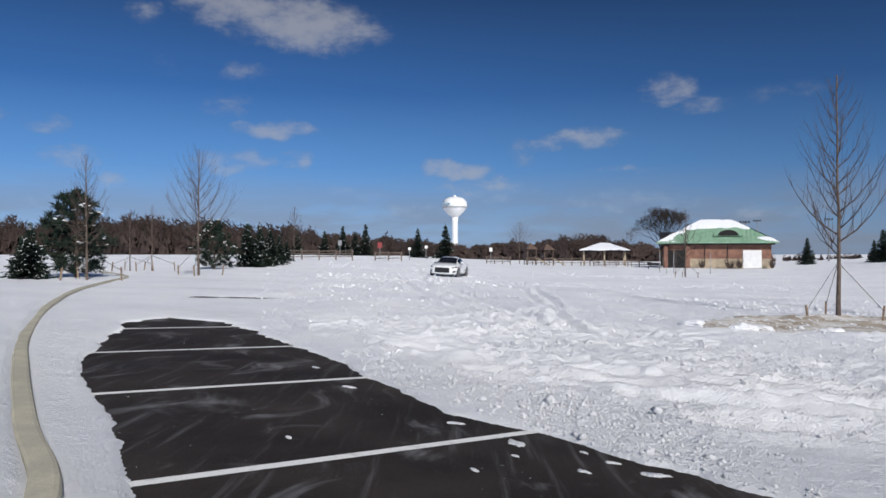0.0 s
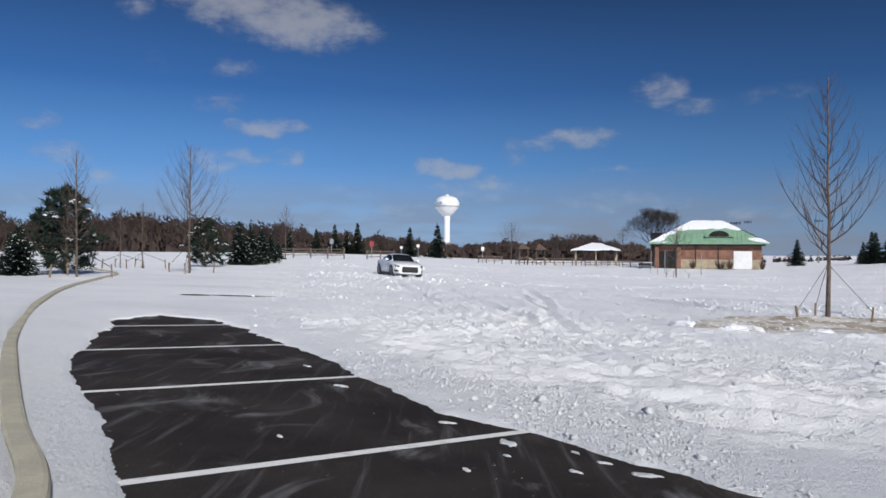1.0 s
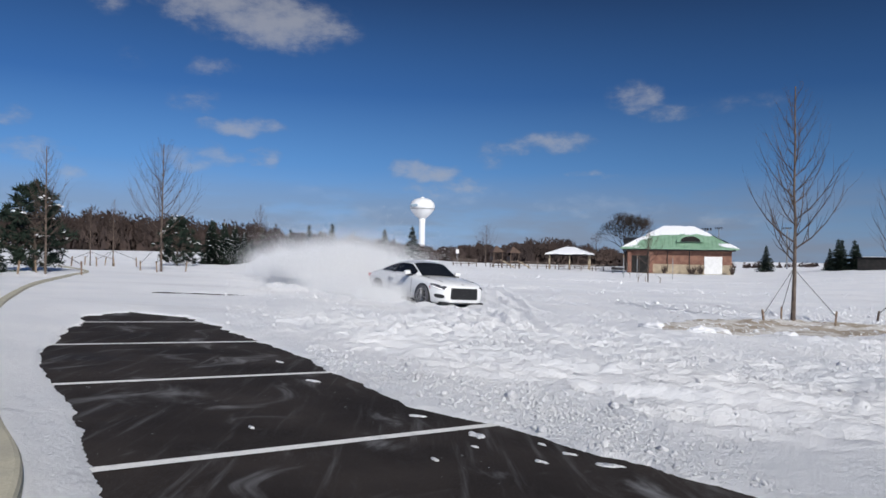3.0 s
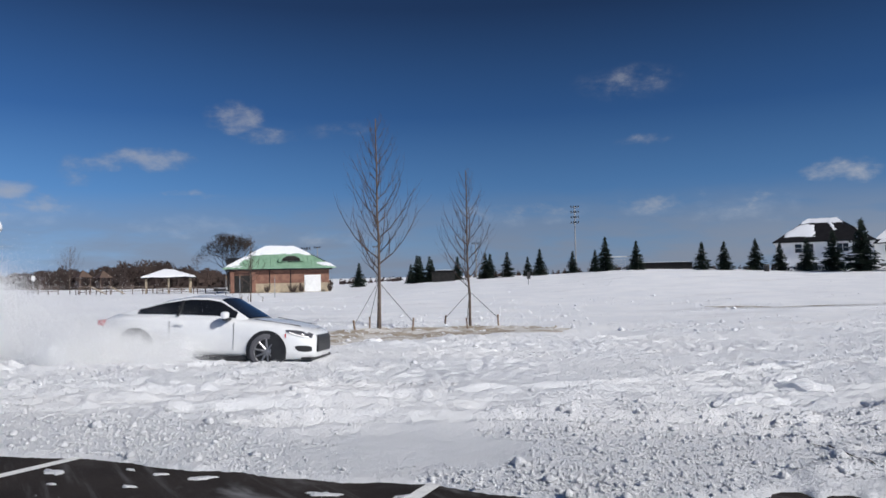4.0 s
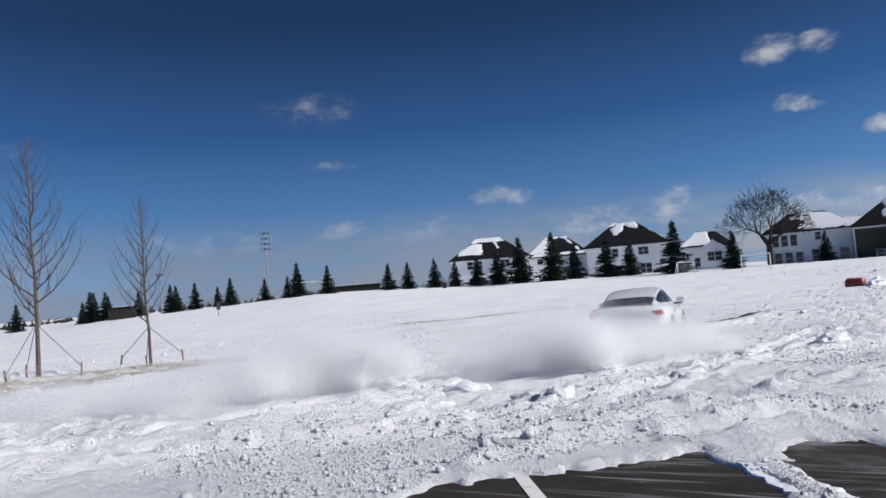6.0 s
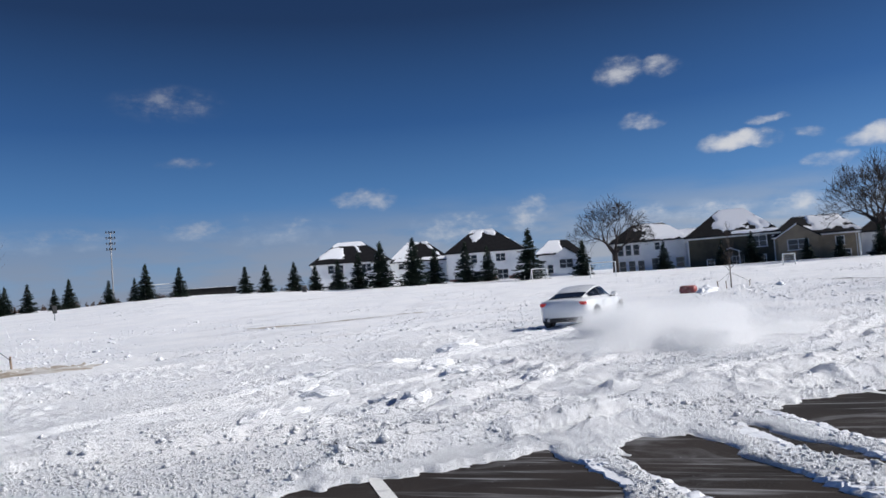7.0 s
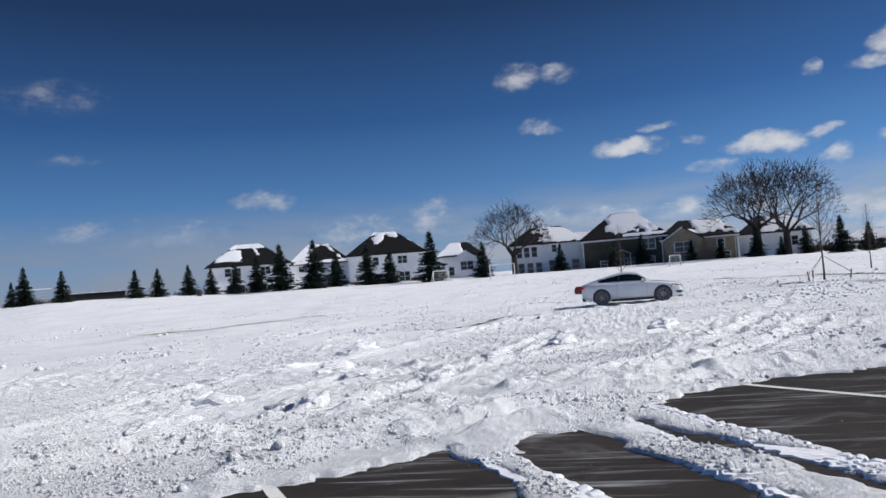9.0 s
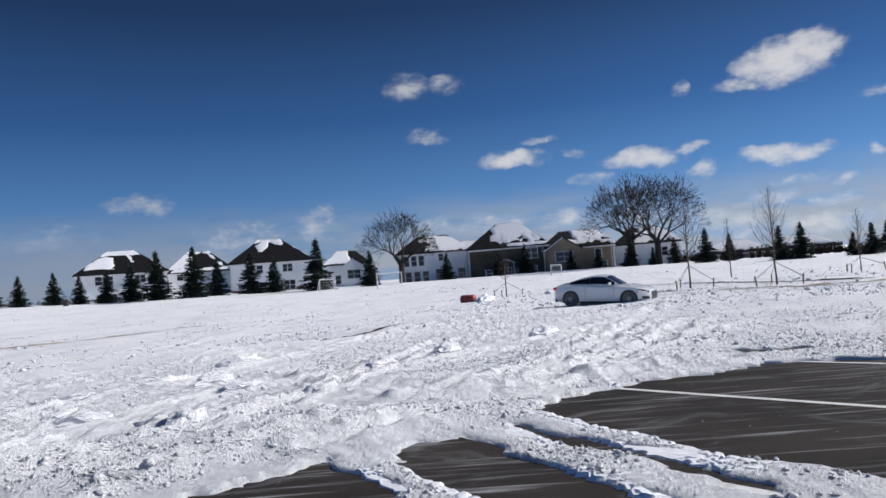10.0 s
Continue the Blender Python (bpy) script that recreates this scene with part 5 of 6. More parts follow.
def build_car():
    t = thing("sports_coupe", pose(0, 0, 0), "white two-door sports coupe driving through powder snow", "car")
    # stations along the length: x, half width, sill, shoulder, top of the deck
    st = [(-2.09, 0.62, 0.40, 0.70, 0.80), (-2.03, 0.75, 0.32, 0.80, 0.90), (-1.85, 0.845, 0.24, 0.885, 0.965), (-1.30, 0.915, 0.19, 0.925, 0.985), (-0.65, 0.89, 0.18, 0.915, 0.965),
          (0.1, 0.88, 0.18, 0.905, 0.95), (0.70, 0.885, 0.18, 0.885, 0.93), (1.24, 0.915, 0.19, 0.835, 0.895), (1.58, 0.895, 0.19, 0.785, 0.845), (1.82, 0.845, 0.20, 0.735, 0.79), (1.96, 0.775, 0.21, 0.685, 0.74), (2.05, 0.68, 0.22, 0.63, 0.69), (2.09, 0.58, 0.26, 0.58, 0.65)]
    rings = []
    for x, w, lo, sh, top in st:
        half = [(0.0, lo - 0.02), (w * 0.80, lo - 0.02), (w * 0.95, lo + 0.04), (w * 0.985, lo + 0.16), (w, (lo + sh) / 2 + 0.05), (w * 0.985, sh - 0.06), (w * 0.93, sh), (w * 0.70, sh + (top - sh) * 0.75), (w * 0.35, top), (0.0, top + 0.008)]
        full = [(x, y, z) for y, z in half] + [(x, -y, z) for y, z in half[-2:0:-1]]
        rings.append(full)
    body = strip("body", rings, CARPAINT, t, close=True)
    def skin(x, z):
        """Half width of the body at a place along it and a height."""
        k = max(i for i in range(len(rings) - 1) if rings[i][0][0] <= x)
        f = (x - rings[k][0][0]) / (rings[k + 1][0][0] - rings[k][0][0])
        ys = [rings[k][i][1] * (1 - f) + rings[k + 1][i][1] * f for i in range(2, 10)]
        zs = [rings[k][i][2] * (1 - f) + rings[k + 1][i][2] * f for i in range(2, 10)]
        return float(np.interp(z, zs, ys))

    def panel(name, s, rows, out, mat, parent, label):
        """A panel let into the flank: rows of place along, lower and upper height."""
        made = []
        for x, lo, hi in rows:
            made.append([(x + out * 0.7, s * (skin(x, lo + (hi - lo) * q / 4) + out), lo + (hi - lo) * q / 4) for q in range(5)])
        return strip(name, made, mat, parent, label)

    # cabin: x, belt half width, belt height, rail half width, rail height, crown height
    cb = [(-1.80, 0.60, 0.965, 0.55, 0.972, 0.985), (-1.30, 0.68, 0.965, 0.545, 1.085, 1.115), (-0.85, 0.735, 0.955, 0.545, 1.212, 1.250), (-0.35, 0.765, 0.945, 0.555, 1.300, 1.345), (0.0, 0.775, 0.94, 0.56, 1.300, 1.350), (0.25, 0.775, 0.935, 0.565, 1.265, 1.310), (0.82, 0.71, 0.905, 0.64, 0.925, 0.945)]

    def cabin(i, f):
        a = cb[i]
        b = cb[min(i + 1, len(cb) - 1)]
        return [p + (q - p) * f for p, q in zip(a, b)]

    def across(c, lift=0.0):
        x, bw, bz, rw, rz, cz = c
        return [(x, rw, rz + lift), (x, rw * 0.72, rz + (cz - rz) * 0.62 + lift), (x, rw * 0.3, cz - 0.004 + lift), (x, -rw * 0.3, cz - 0.004 + lift), (x, -rw * 0.72, rz + (cz - rz) * 0.62 + lift), (x, -rw, rz + lift)]

    strip("rear_window", [across(cabin(0, 0.12)), across(cabin(0, 0.5)), across(cabin(1, 0.0)), across(cabin(1, 0.25))], CARGLASS, t, "sloping dark rear window")
    strip("roof", [across(cabin(1, 0.25), 0.004), across(cabin(2, 0.0), 0.006), across(cabin(2, 0.5), 0.006), across(cabin(3, 0.0), 0.006), across(cabin(4, 0.0), 0.006), across(cabin(5, 0.0), 0.004)], CARPAINT, t)
    strip("windscreen", [across(cabin(5, 0.0)), across(cabin(5, 0.33)), across(cabin(5, 0.66)), across(cabin(5, 1.0))], CARGLASS, t, "raked dark windscreen")
    for s in (1, -1):
        def side(c, lo, hi, out):
            x, bw, bz, rw, rz, cz = c
            pts = []
            for f in (lo, (lo + hi) / 2, hi):
                bulge = 0.02 * math.sin(math.pi * f)
                pts.append((x, s * (bw + (rw - bw) * f + bulge + out), bz + (rz - bz) * f))
            return pts
        seq = [cabin(i, f) for i in range(6) for f in (0.0, 0.5)] + [cabin(5, 1.0)]
        strip("side_panel", [side(c, -0.12, 1.0, 0.0) for c in seq], CARPAINT, t)
        win = [cabin(0, 0.88), cabin(1, 0.2), cabin(1, 0.6), cabin(2, 0.0), cabin(2, 0.5), cabin(3, 0.0), cabin(4, 0.0), cabin(5, 0.0), cabin(5, 0.35), cabin(5, 0.62)]
        strip("side_window", [side(c, 0.10, 0.90, 0.008) for c in win], CARGLASS, t, "dark tinted side window")
        part("door_pillar", box_bm((0.05, 0.02, 0.34), (-0.50, s * 0.692, 1.10), Euler((s * 0.55, 0.1, 0)).to_matrix()), BLACK, t)
        # door mirror
        m = part("door_mirror", box_bm((0.12, 0.20, 0.135), (0.47, s * 0.95, 0.985), bevel=0.05), CARPAINT, t)
        part("mirror_arm", box_bm((0.10, 0.20, 0.05), (0.48, s * 0.87, 0.915)), BLACK, m)
        part("sill", box_bm((1.75, 0.05, 0.10), (0.0, s * 0.875, 0.20), bevel=0.015), BLACK, t, "dark sill trim")
        part("door_handle", box_bm((0.18, 0.03, 0.03), (-0.42, s * 0.905, 0.80), bevel=0.01), CARPAINT, t)
        part("door_gap", box_bm((0.006, 0.006, 0.50), (0.62, s * 0.886, 0.60)), BLACK, t)
        part("door_gap", box_bm((0.006, 0.006, 0.50), (-0.62, s * 0.890, 0.60)), BLACK, t)
        lamp = panel("headlight", s, [(1.60, 0.705, 0.735), (1.70, 0.665, 0.735), (1.80, 0.630, 0.728), (1.90, 0.605, 0.712), (1.98, 0.590, 0.690), (2.045, 0.585, 0.655)], 0.010, LAMP, t, "dark wedge headlight")
        panel("daytime_light", s, [(1.66, 0.688, 0.700), (1.78, 0.645, 0.657), (1.90, 0.615, 0.627), (2.0, 0.597, 0.609)], 0.016, LAMP_LIT, lamp, "lit white light strip")
        panel("air_intake", s, [(1.78, 0.395, 0.440), (1.84, 0.345, 0.450), (1.93, 0.335, 0.450), (2.0, 0.335, 0.440), (2.05, 0.345, 0.420)], 0.008, BLACK, t, "black lower air intake")
        panel("side_marker", s, [(1.585, 0.60, 0.665), (1.61, 0.59, 0.665)], 0.008, TAIL, t, "small amber-red side marker")
        tl = part("tail_light", box_bm((0.14, 0.40, 0.11), (-1.98, s * 0.60, 0.80), Euler((0, 0, s * 0.30)).to_matrix(), 0.03), TAIL, t, "red tail light")
        part("tail_pipe", tube(bmesh.new(), (-2.09, s * 0.52, 0.30), (-1.95, s * 0.52, 0.30), 0.055, 0.055, 12), ALLOY, t)
    gr = part("grille", box_bm((0.12, 0.98, 0.34), (2.062, 0, 0.475), Euler((0, -0.06, 0)).to_matrix(), 0.055), BLACK, t, "large black hexagonal grille")
    for k in range(4):
        part("grille_bar", box_bm((0.02, 0.88, 0.010), (2.120, 0, 0.375 + 0.062 * k)), BLACK, gr)
    part("lower_lip", box_bm((0.20, 1.5, 0.05), (1.97, 0, 0.205), bevel=0.015), BLACK, t)
    part("badge", lathe(bmesh.new(), [(0.045, 0), (0.05, 0.006), (0.045, 0.012)], 16, (2.00, 0, 0.742)), ALLOY, t, "plain metal badge")
    for s in (-1, 1):
        part("bonnet_gap", tube(bmesh.new(), (0.95, s * 0.70, 0.918), (1.80, s * 0.58, 0.800), 0.006, 0.006, 4), BLACK, t)
    part("diffuser", box_bm((0.16, 1.3, 0.16), (-2.0, 0, 0.30), bevel=0.03), BLACK, t, "black rear diffuser")
    part("plate_recess", box_bm((0.04, 0.56, 0.14), (-2.065, 0, 0.60)), WHITE_PAINT, t, "plain pale plate")
    wheels = []
    for x in (1.25, -1.27):
        for s in (1, -1):
            # No hollow is cut; a flat black face stands in for the arch's shade.
            arch = bmesh.new()
            outer = [(x + math.cos(a) * 0.375, 0.345 + math.sin(a) * 0.375) for a in np.linspace(-0.42, math.pi + 0.42, 22)]
            v = [arch.verts.new((p, s * 0.914, z)) for p, z in outer]
            u = [arch.verts.new((p, s * 0.60, z)) for p, z in outer]
            arch.faces.new(v)
            for k in range(len(v) - 1):
                arch.faces.new((v[k], v[k + 1], u[k + 1], u[k]))
            part("wheel_arch", arch, BLACK, t, "wheel arch closed by a black face for its shade")
            w = new("wheel")
            w.parent = t
            w.matrix_basis = pose(x, s * 0.79, 0.335)
            bm = bmesh.new()
            prof = [(0.235, -0.115), (0.31, -0.12), (0.332, -0.09), (0.335, 0.0), (0.332, 0.09), (0.31, 0.12), (0.235, 0.115)]
            ring = []
            for k in range(28):
                a = k * 2 * math.pi / 28
                ring.append([bm.verts.new((math.cos(a) * r, z + s * 0.02, math.sin(a) * r)) for r, z in prof])
            for k in range(28):
                n = (k + 1) % 28
                for j in range(len(prof) - 1):
                    bm.faces.new((ring[k][j], ring[n][j], ring[n][j + 1], ring[k][j + 1]))
            part("tyre", bm, RUBBER, w, "black tyre caked with snow", True)
            bm = bmesh.new()
            tube(bm, (0, s * 0.02, 0), (0, s * 0.085, 0), 0.225, 0.235, 24)
            part("brake_drum", bm, BLACK, w)
            bm = bmesh.new()
            for k in range(10):
                a = k * 2 * math.pi / 10
                tube(bm, (math.cos(a) * 0.05, s * 0.125, math.sin(a) * 0.05), (math.cos(a) * 0.235, s * 0.135, math.sin(a) * 0.235), 0.024, 0.016, 5)
            tube(bm, (0, s * 0.09, 0), (0, s * 0.145, 0), 0.06, 0.05, 14)
            for k in range(28):
                a, b = k * 2 * math.pi / 28, (k + 1) * 2 * math.pi / 28
                tube(bm, (math.cos(a) * 0.24, s * 0.125, math.sin(a) * 0.24), (math.cos(b) * 0.24, s * 0.125, math.sin(b) * 0.24), 0.016, 0.016, 4, False)
            part("rim", bm, ALLOY, w, "grey multi-spoke alloy rim")
            wheels.append((w, x, s))
    return t, wheels


car, wheels = build_car()
# seconds, place, heading, pitch, lift over the hard ground
DRIVE = [(0, 0.42, 49.0, -104, 0, 0.03), (0.5, -1.16, 46.9, -90, 0, 0.03), (1, -2.15, 43.6, -70, 0, 0.03), (1.5, -2.4, 38.65, -65, 0, 0.03), (2, -1.93, 33.1, -60, 0, 0.02), (2.65, -0.5, 26.0, -57, 0, 0.0), (3.3, 1.29, 19.7, -56, 0, -0.06),
         (3.5, 1.87, 17.71, -55, 0, -0.08), (3.7, 2.60, 16.2, -49, 0, -0.08), (3.9, 3.64, 14.84, -41, 0, -0.06), (4.0, 4.19, 14.22, -38, 0, -0.06), (4.2, 5.42, 13.23, -30, 0, -0.05), (4.5, 8.0, 11.95, -20, 0, -0.04), (4.7, 9.5, 11.0, -17, 0, -0.03),
         (5, 11.38, 9.42, -14, 0, 0.0), (5.2, 13.1, 8.3, -10, 0, 0.02), (5.75, 16.2, 5.9, 4, 0, 0.08), (6.3, 19.6, 4.9, 13, 0, 0.12), (6.5, 21.2, 4.75, 10, 0, 0.12), (7, 25.63, 4.65, -8, 0, 0.08), (7.5, 28.9, 3.95, -31, 0, 0.08),
         (8, 31.1, 2.89, -52, 0, 0.08), (8.5, 32.5, 1.36, -69, 0, 0.08), (9, 32.9, -0.40, -86, 1, 0.05), (9.5, 32.85, -2.35, -102, 2.5, 0.0), (10, 32.5, -4.36, -113, 3.5, -0.06)]


def drive_at(t):
    ts = [r[0] for r in DRIVE]
    return tuple(float(np.interp(t, ts, [r[k] for r in DRIVE])) for k in (1, 2, 3))


def car_pose(x, y, h, pitch, lift):
    c, s = math.cos(radians(h)), math.sin(radians(h))
    up = ground_z(x + c, y + s) - ground_z(x - c, y - s)
    tilt = ground_z(x - s, y + c) - ground_z(x + s, y - c)
    return pose(x, y, ground_z(x, y) + lift, math.degrees(tilt / 2), pitch - math.degrees(up / 2), h)


def motions():
    walk(car, [(r[0], car_pose(*r[1:])) for r in DRIVE])
    step = 1 / 15
    for w, x, s in wheels:
        rows, angle, last = [], 0.0, None
        for k in range(151):
            px, py, h = drive_at(k * step)
            if last:
                angle += min(math.degrees(math.hypot(px - last[0], py - last[1]) / 0.335), 82.0)
            last = (px, py)
            steer = 14.0 if x > 0 and 3.2 < k * step < 5.4 else 0.0
            rows.append((k * step, Matrix.Translation((x, s * 0.79, 0.335)) @ Euler((0, 0, radians(steer))).to_matrix().to_4x4() @ Euler((0, radians(angle), 0)).to_matrix().to_4x4()))
        walk(w, rows)
    for ob, rows in MOVING:
        walk(ob, rows)


MOVING = []

# ---------------------------------------------------------------- flying powder


def puff_mesh(name, seed, count, flake, squash):
    """A loose cloud of crystals of about one metre radius, thicker towards its lower middle."""
    g = np.random.default_rng(seed)
    centres = g.normal(0, 0.36, (7, 3)) * (1.25, 1.0, 0.55)
    c = centres[g.integers(0, 7, count)] + g.normal(0, 1, (count, 3)) * g.uniform(0.08, 0.44, (count, 1))
    c[:, 2] = np.abs(c[:, 2] + 0.2) * squash
    u = g.normal(0, 1, (count, 3))
    u /= np.linalg.norm(u, axis=1, keepdims=True)
    v = np.cross(u, g.normal(0, 1, (count, 3)))
    v /= np.linalg.norm(v, axis=1, keepdims=True)
    s = flake * g.uniform(0.5, 1.5, (count, 1))
    vs = np.stack([c - u * s, c + u * s * 0.5 + v * s * 0.87, c + u * s * 0.5 - v * s * 0.87], 1).reshape(-1, 3)
    me = bpy.data.meshes.new(name)
    me.vertices.add(3 * count)
    me.vertices.foreach_set("co", vs.astype(np.float32).ravel())
    me.loops.add(3 * count)
    me.loops.foreach_set("vertex_index", np.arange(3 * count, dtype=np.int32))
    me.polygons.add(count)
    me.polygons.foreach_set("loop_start", np.arange(0, 3 * count, 3, dtype=np.int32))
    me.update(calc_edges=True)
    me.materials.append(POWDER)
    me.update()
    return me


PUFFS = [puff_mesh("snow_spray", 11 + k, 200000, 0.0050, 1.05) for k in range(3)]
HAZE = [puff_mesh("snow_haze", 31 + k, 110000, 0.0042, 0.8) for k in range(2)]


def spray(born, place, push, size, life, rise, kind, label="cloud of white powder snow thrown up by the tyres"):
    """A cloud lies in the snow until the tyre throws it up; then it drifts and settles again."""
    rng = random.Random(int(born * 1000) + int(place[0] * 100))
    ob = new("snow_spray", rng.choice(kind))
    ob.scale = (size * 1.15, size, size)
    tagged(ob, label, "snow spray", "powder thrown up by the car", "stuff")
    x, y = place
    rows, yaw, drop = [], rng.uniform(0, 360), 2.6 * size + 0.3
    def at(f, dz):
        k = (1 - math.exp(-2.6 * f)) / 2.6
        px, py = x + push[0] * k + WIND[0] * f, y + push[1] * k + WIND[1] * f
        return pose(px, py, ground_z(px, py) + dz, 0, 0, yaw + 25 * f)
    steps = [(-0.10, -drop), (0.0, -0.35 * size), (0.14, rise * 0.35), (0.4, rise), (life * 0.55, rise * 0.75), (life * 0.8, -0.1 * size), (life, -0.8 * size), (life + 0.35, -drop)]
    for f, dz in steps:
        t = born + f
        if 0.0 < t < 10.0:
            rows.append((t, at(max(f, 0.0), dz)))
    first = at(0.0, -drop) if born > 0.05 else at(max(-born, 0), rise * 0.5)
    MOVING.append((ob, [(0.0, first)] + rows + [(10.0, at(life + 0.35, -drop))]))


WIND = (-0.5, -0.3)


def build_spray():
    rng = random.Random(8)
    t = 1.25
    while t < 7.9:
        x, y, h = drive_at(t)
        c, s = math.cos(radians(h)), math.sin(radians(h))
        x2, y2, _ = drive_at(t + 0.1)
        vx, vy = (x2 - x) * 10, (y2 - y) * 10
        strong = float(np.interp(t, [1.2, 1.6, 2.2, 3.2, 3.7, 4.6, 5.4, 6.4, 6.8, 7.3, 7.9], [0.5, 1.05, 1.25, 1.25, 0.85, 0.8, 0.72, 0.62, 0.5, 0.36, 0.24]))
        for side in ((-0.75, 0.75) if t < 5.8 else (-0.75, -0.9, -1.1) if t < 6.9 else (-0.75,)):
            along_car = -1.7 + rng.uniform(-0.4, 0.2)
            px, py = x + c * along_car - s * side, y + s * along_car + c * side
            back = rng.uniform(2.2, 4.4) if t > 3.7 else rng.uniform(3.0, 9.5)
            push = [-c * back + vx * 0.25 + rng.gauss(0, 0.7), -s * back + vy * 0.25 + rng.gauss(0, 0.7)]
            if 5.35 < t < 7.1:
                # the tail slides round and throws the snow southward
                push = [rng.uniform(-3.0, 0.5), rng.uniform(-14.0, -4.0) * (1.0 if t < 6.6 else 0.5)]
            spray(t, (px, py), push, strong * rng.uniform(0.8, 1.15) * (1.0 if t < 5.3 else 1.35), rng.uniform(1.0, 1.5), strong * rng.uniform(0.2, 0.75), PUFFS if t < 5.3 else HAZE)
        if 1.6 < t < 5.4:
            # the near flank of the sliding car ploughs a wall of snow
            for along_car in ((-0.6, -1.1, -1.6, -2.1) if t > 3.6 else (0.2, -0.6, -1.3, -2.0) if t > 2.9 else (-0.9, -1.7)):
                grow_up = float(np.interp(t, [1.6, 2.9, 3.5, 4.1, 4.5, 5.3], [0.55, 0.60, 0.58, 0.62, 0.88, 0.90]))
                side = -1.2 - rng.uniform(0, 0.5)
                px, py = x + c * along_car - s * side, y + s * along_car + c * side
                spray(t - 0.12 + rng.uniform(0, 0.08), (px, py), (vx * 0.58 + s * 0.8, vy * 0.58 - c * 0.8), grow_up * rng.uniform(0.85, 1.15), rng.uniform(0.8, 1.15), grow_up * rng.uniform(-0.1, 0.35), PUFFS)
        if t > 1.7 and rng.random() < 0.75 and t < 5.4:
            spray(t + 0.1, (x - c * 2.4, y - s * 2.4), (-c * 4.0, -s * 4.0), 1.6 * max(strong, 0.5), 1.25, 0.35, HAZE, "thin drifting veil of powder snow")
        t += 0.105 if 1.5 < t < 6.8 else 0.17
    # a little powder at the tail of the car at the start
    for k in range(3):
        spray(-0.15 + 0.25 * k, (1.6 - 0.9 * k, 50.6 - 1.2 * k), (1.2, 0.6), 0.38, 0.8, 0.1, HAZE, "thin drifting veil of powder snow")


build_spray()

# ---------------------------------------------------------------- crumbs of snow


def crumbs(name, count, seed, place, sizes, label):
    g = np.random.default_rng(seed)
    x, y = place(g, count)
    keep = (bare(x, y) < -0.05) & (np.hypot(x, y) > 2.2)
    x, y = x[keep], y[keep]
    n = len(x)
    s = np.exp(g.normal(math.log(sizes[0]), sizes[1], n))
    z = snow_height(x, y) + s * 0.25
    base = np.array([(1, 0, 0), (0, 1, 0), (-1, 0, 0), (0, -1, 0), (0, 0, 0.9), (0, 0, -0.7)], float)
    faces = np.array([(0, 1, 4), (1, 2, 4), (2, 3, 4), (3, 0, 4), (1, 0, 5), (2, 1, 5), (3, 2, 5), (0, 3, 5)])
    turn = g.uniform(0, 6.283, n)
    v = base[None] * g.uniform(0.55, 1.35, (n, 6, 1)) * s[:, None, None]
    vx = v[..., 0] * np.cos(turn)[:, None] - v[..., 1] * np.sin(turn)[:, None] + x[:, None]
    vy = v[..., 0] * np.sin(turn)[:, None] + v[..., 1] * np.cos(turn)[:, None] + y[:, None]
    co = np.stack([vx, vy, v[..., 2] + z[:, None]], -1).reshape(-1, 3).astype(np.float32)
    fi = (faces[None] + (np.arange(n) * 6)[:, None, None]).reshape(-1, 3).astype(np.int32)
    me = bpy.data.meshes.new(name)
    me.vertices.add(len(co))
    me.vertices.foreach_set("co", co.ravel())
    me.loops.add(fi.size)
    me.loops.foreach_set("vertex_index", fi.ravel())
    me.polygons.add(len(fi))
    me.polygons.foreach_set("loop_start", np.arange(0, fi.size, 3, dtype=np.int32))
    me.update(calc_edges=True)
    me.materials.append(SNOW)
    tagged(new(name, me), label, "snow", kind="stuff")


def near_field(g, n):
    r = 3.0 + 19 * g.random(n) ** 1.25
    b = np.radians(g.uniform(-8, 128, n))
    x, y = np.sin(b) * r, np.cos(b) * r
    thick = fractal(x, y, 1.6, 3, 61)
    ok = g.random(n) < smooth(thick, 0.35, 0.65)
    return x[ok], y[ok]


def mid_field(g, n):
    r = 12 + 34 * g.random(n)
    b = np.radians(g.uniform(-14, 122, n))
    x, y = np.sin(b) * r, np.cos(b) * r
    ok = g.random(n) < smooth(fractal(x, y, 3.5, 3, 71), 0.42, 0.62)
    return x[ok], y[ok]


crumbs("snow_crumbs", 190000, 5, near_field, (0.0072, 0.62), "loose crumbs of snow broken up by tyres")
crumbs("snow_lumps", 52000, 6, mid_field, (0.0095, 0.65), "loose lumps of snow thrown up by tyres")


def far_field(g, n):
    r = 26 + 62 * g.random(n) ** 1.3
    b = np.radians(g.uniform(-10, 118, n))
    x, y = np.sin(b) * r, np.cos(b) * r
    ok = g.random(n) < smooth(fractal(x * 0.5 + y * 0.3, y - x * 0.3, 5.0, 4, 73), 0.46, 0.64)
    return x[ok], y[ok]


crumbs("snow_drift_lumps", 60000, 7, far_field, (0.022, 0.6), "small hard ridges of wind-blown snow")


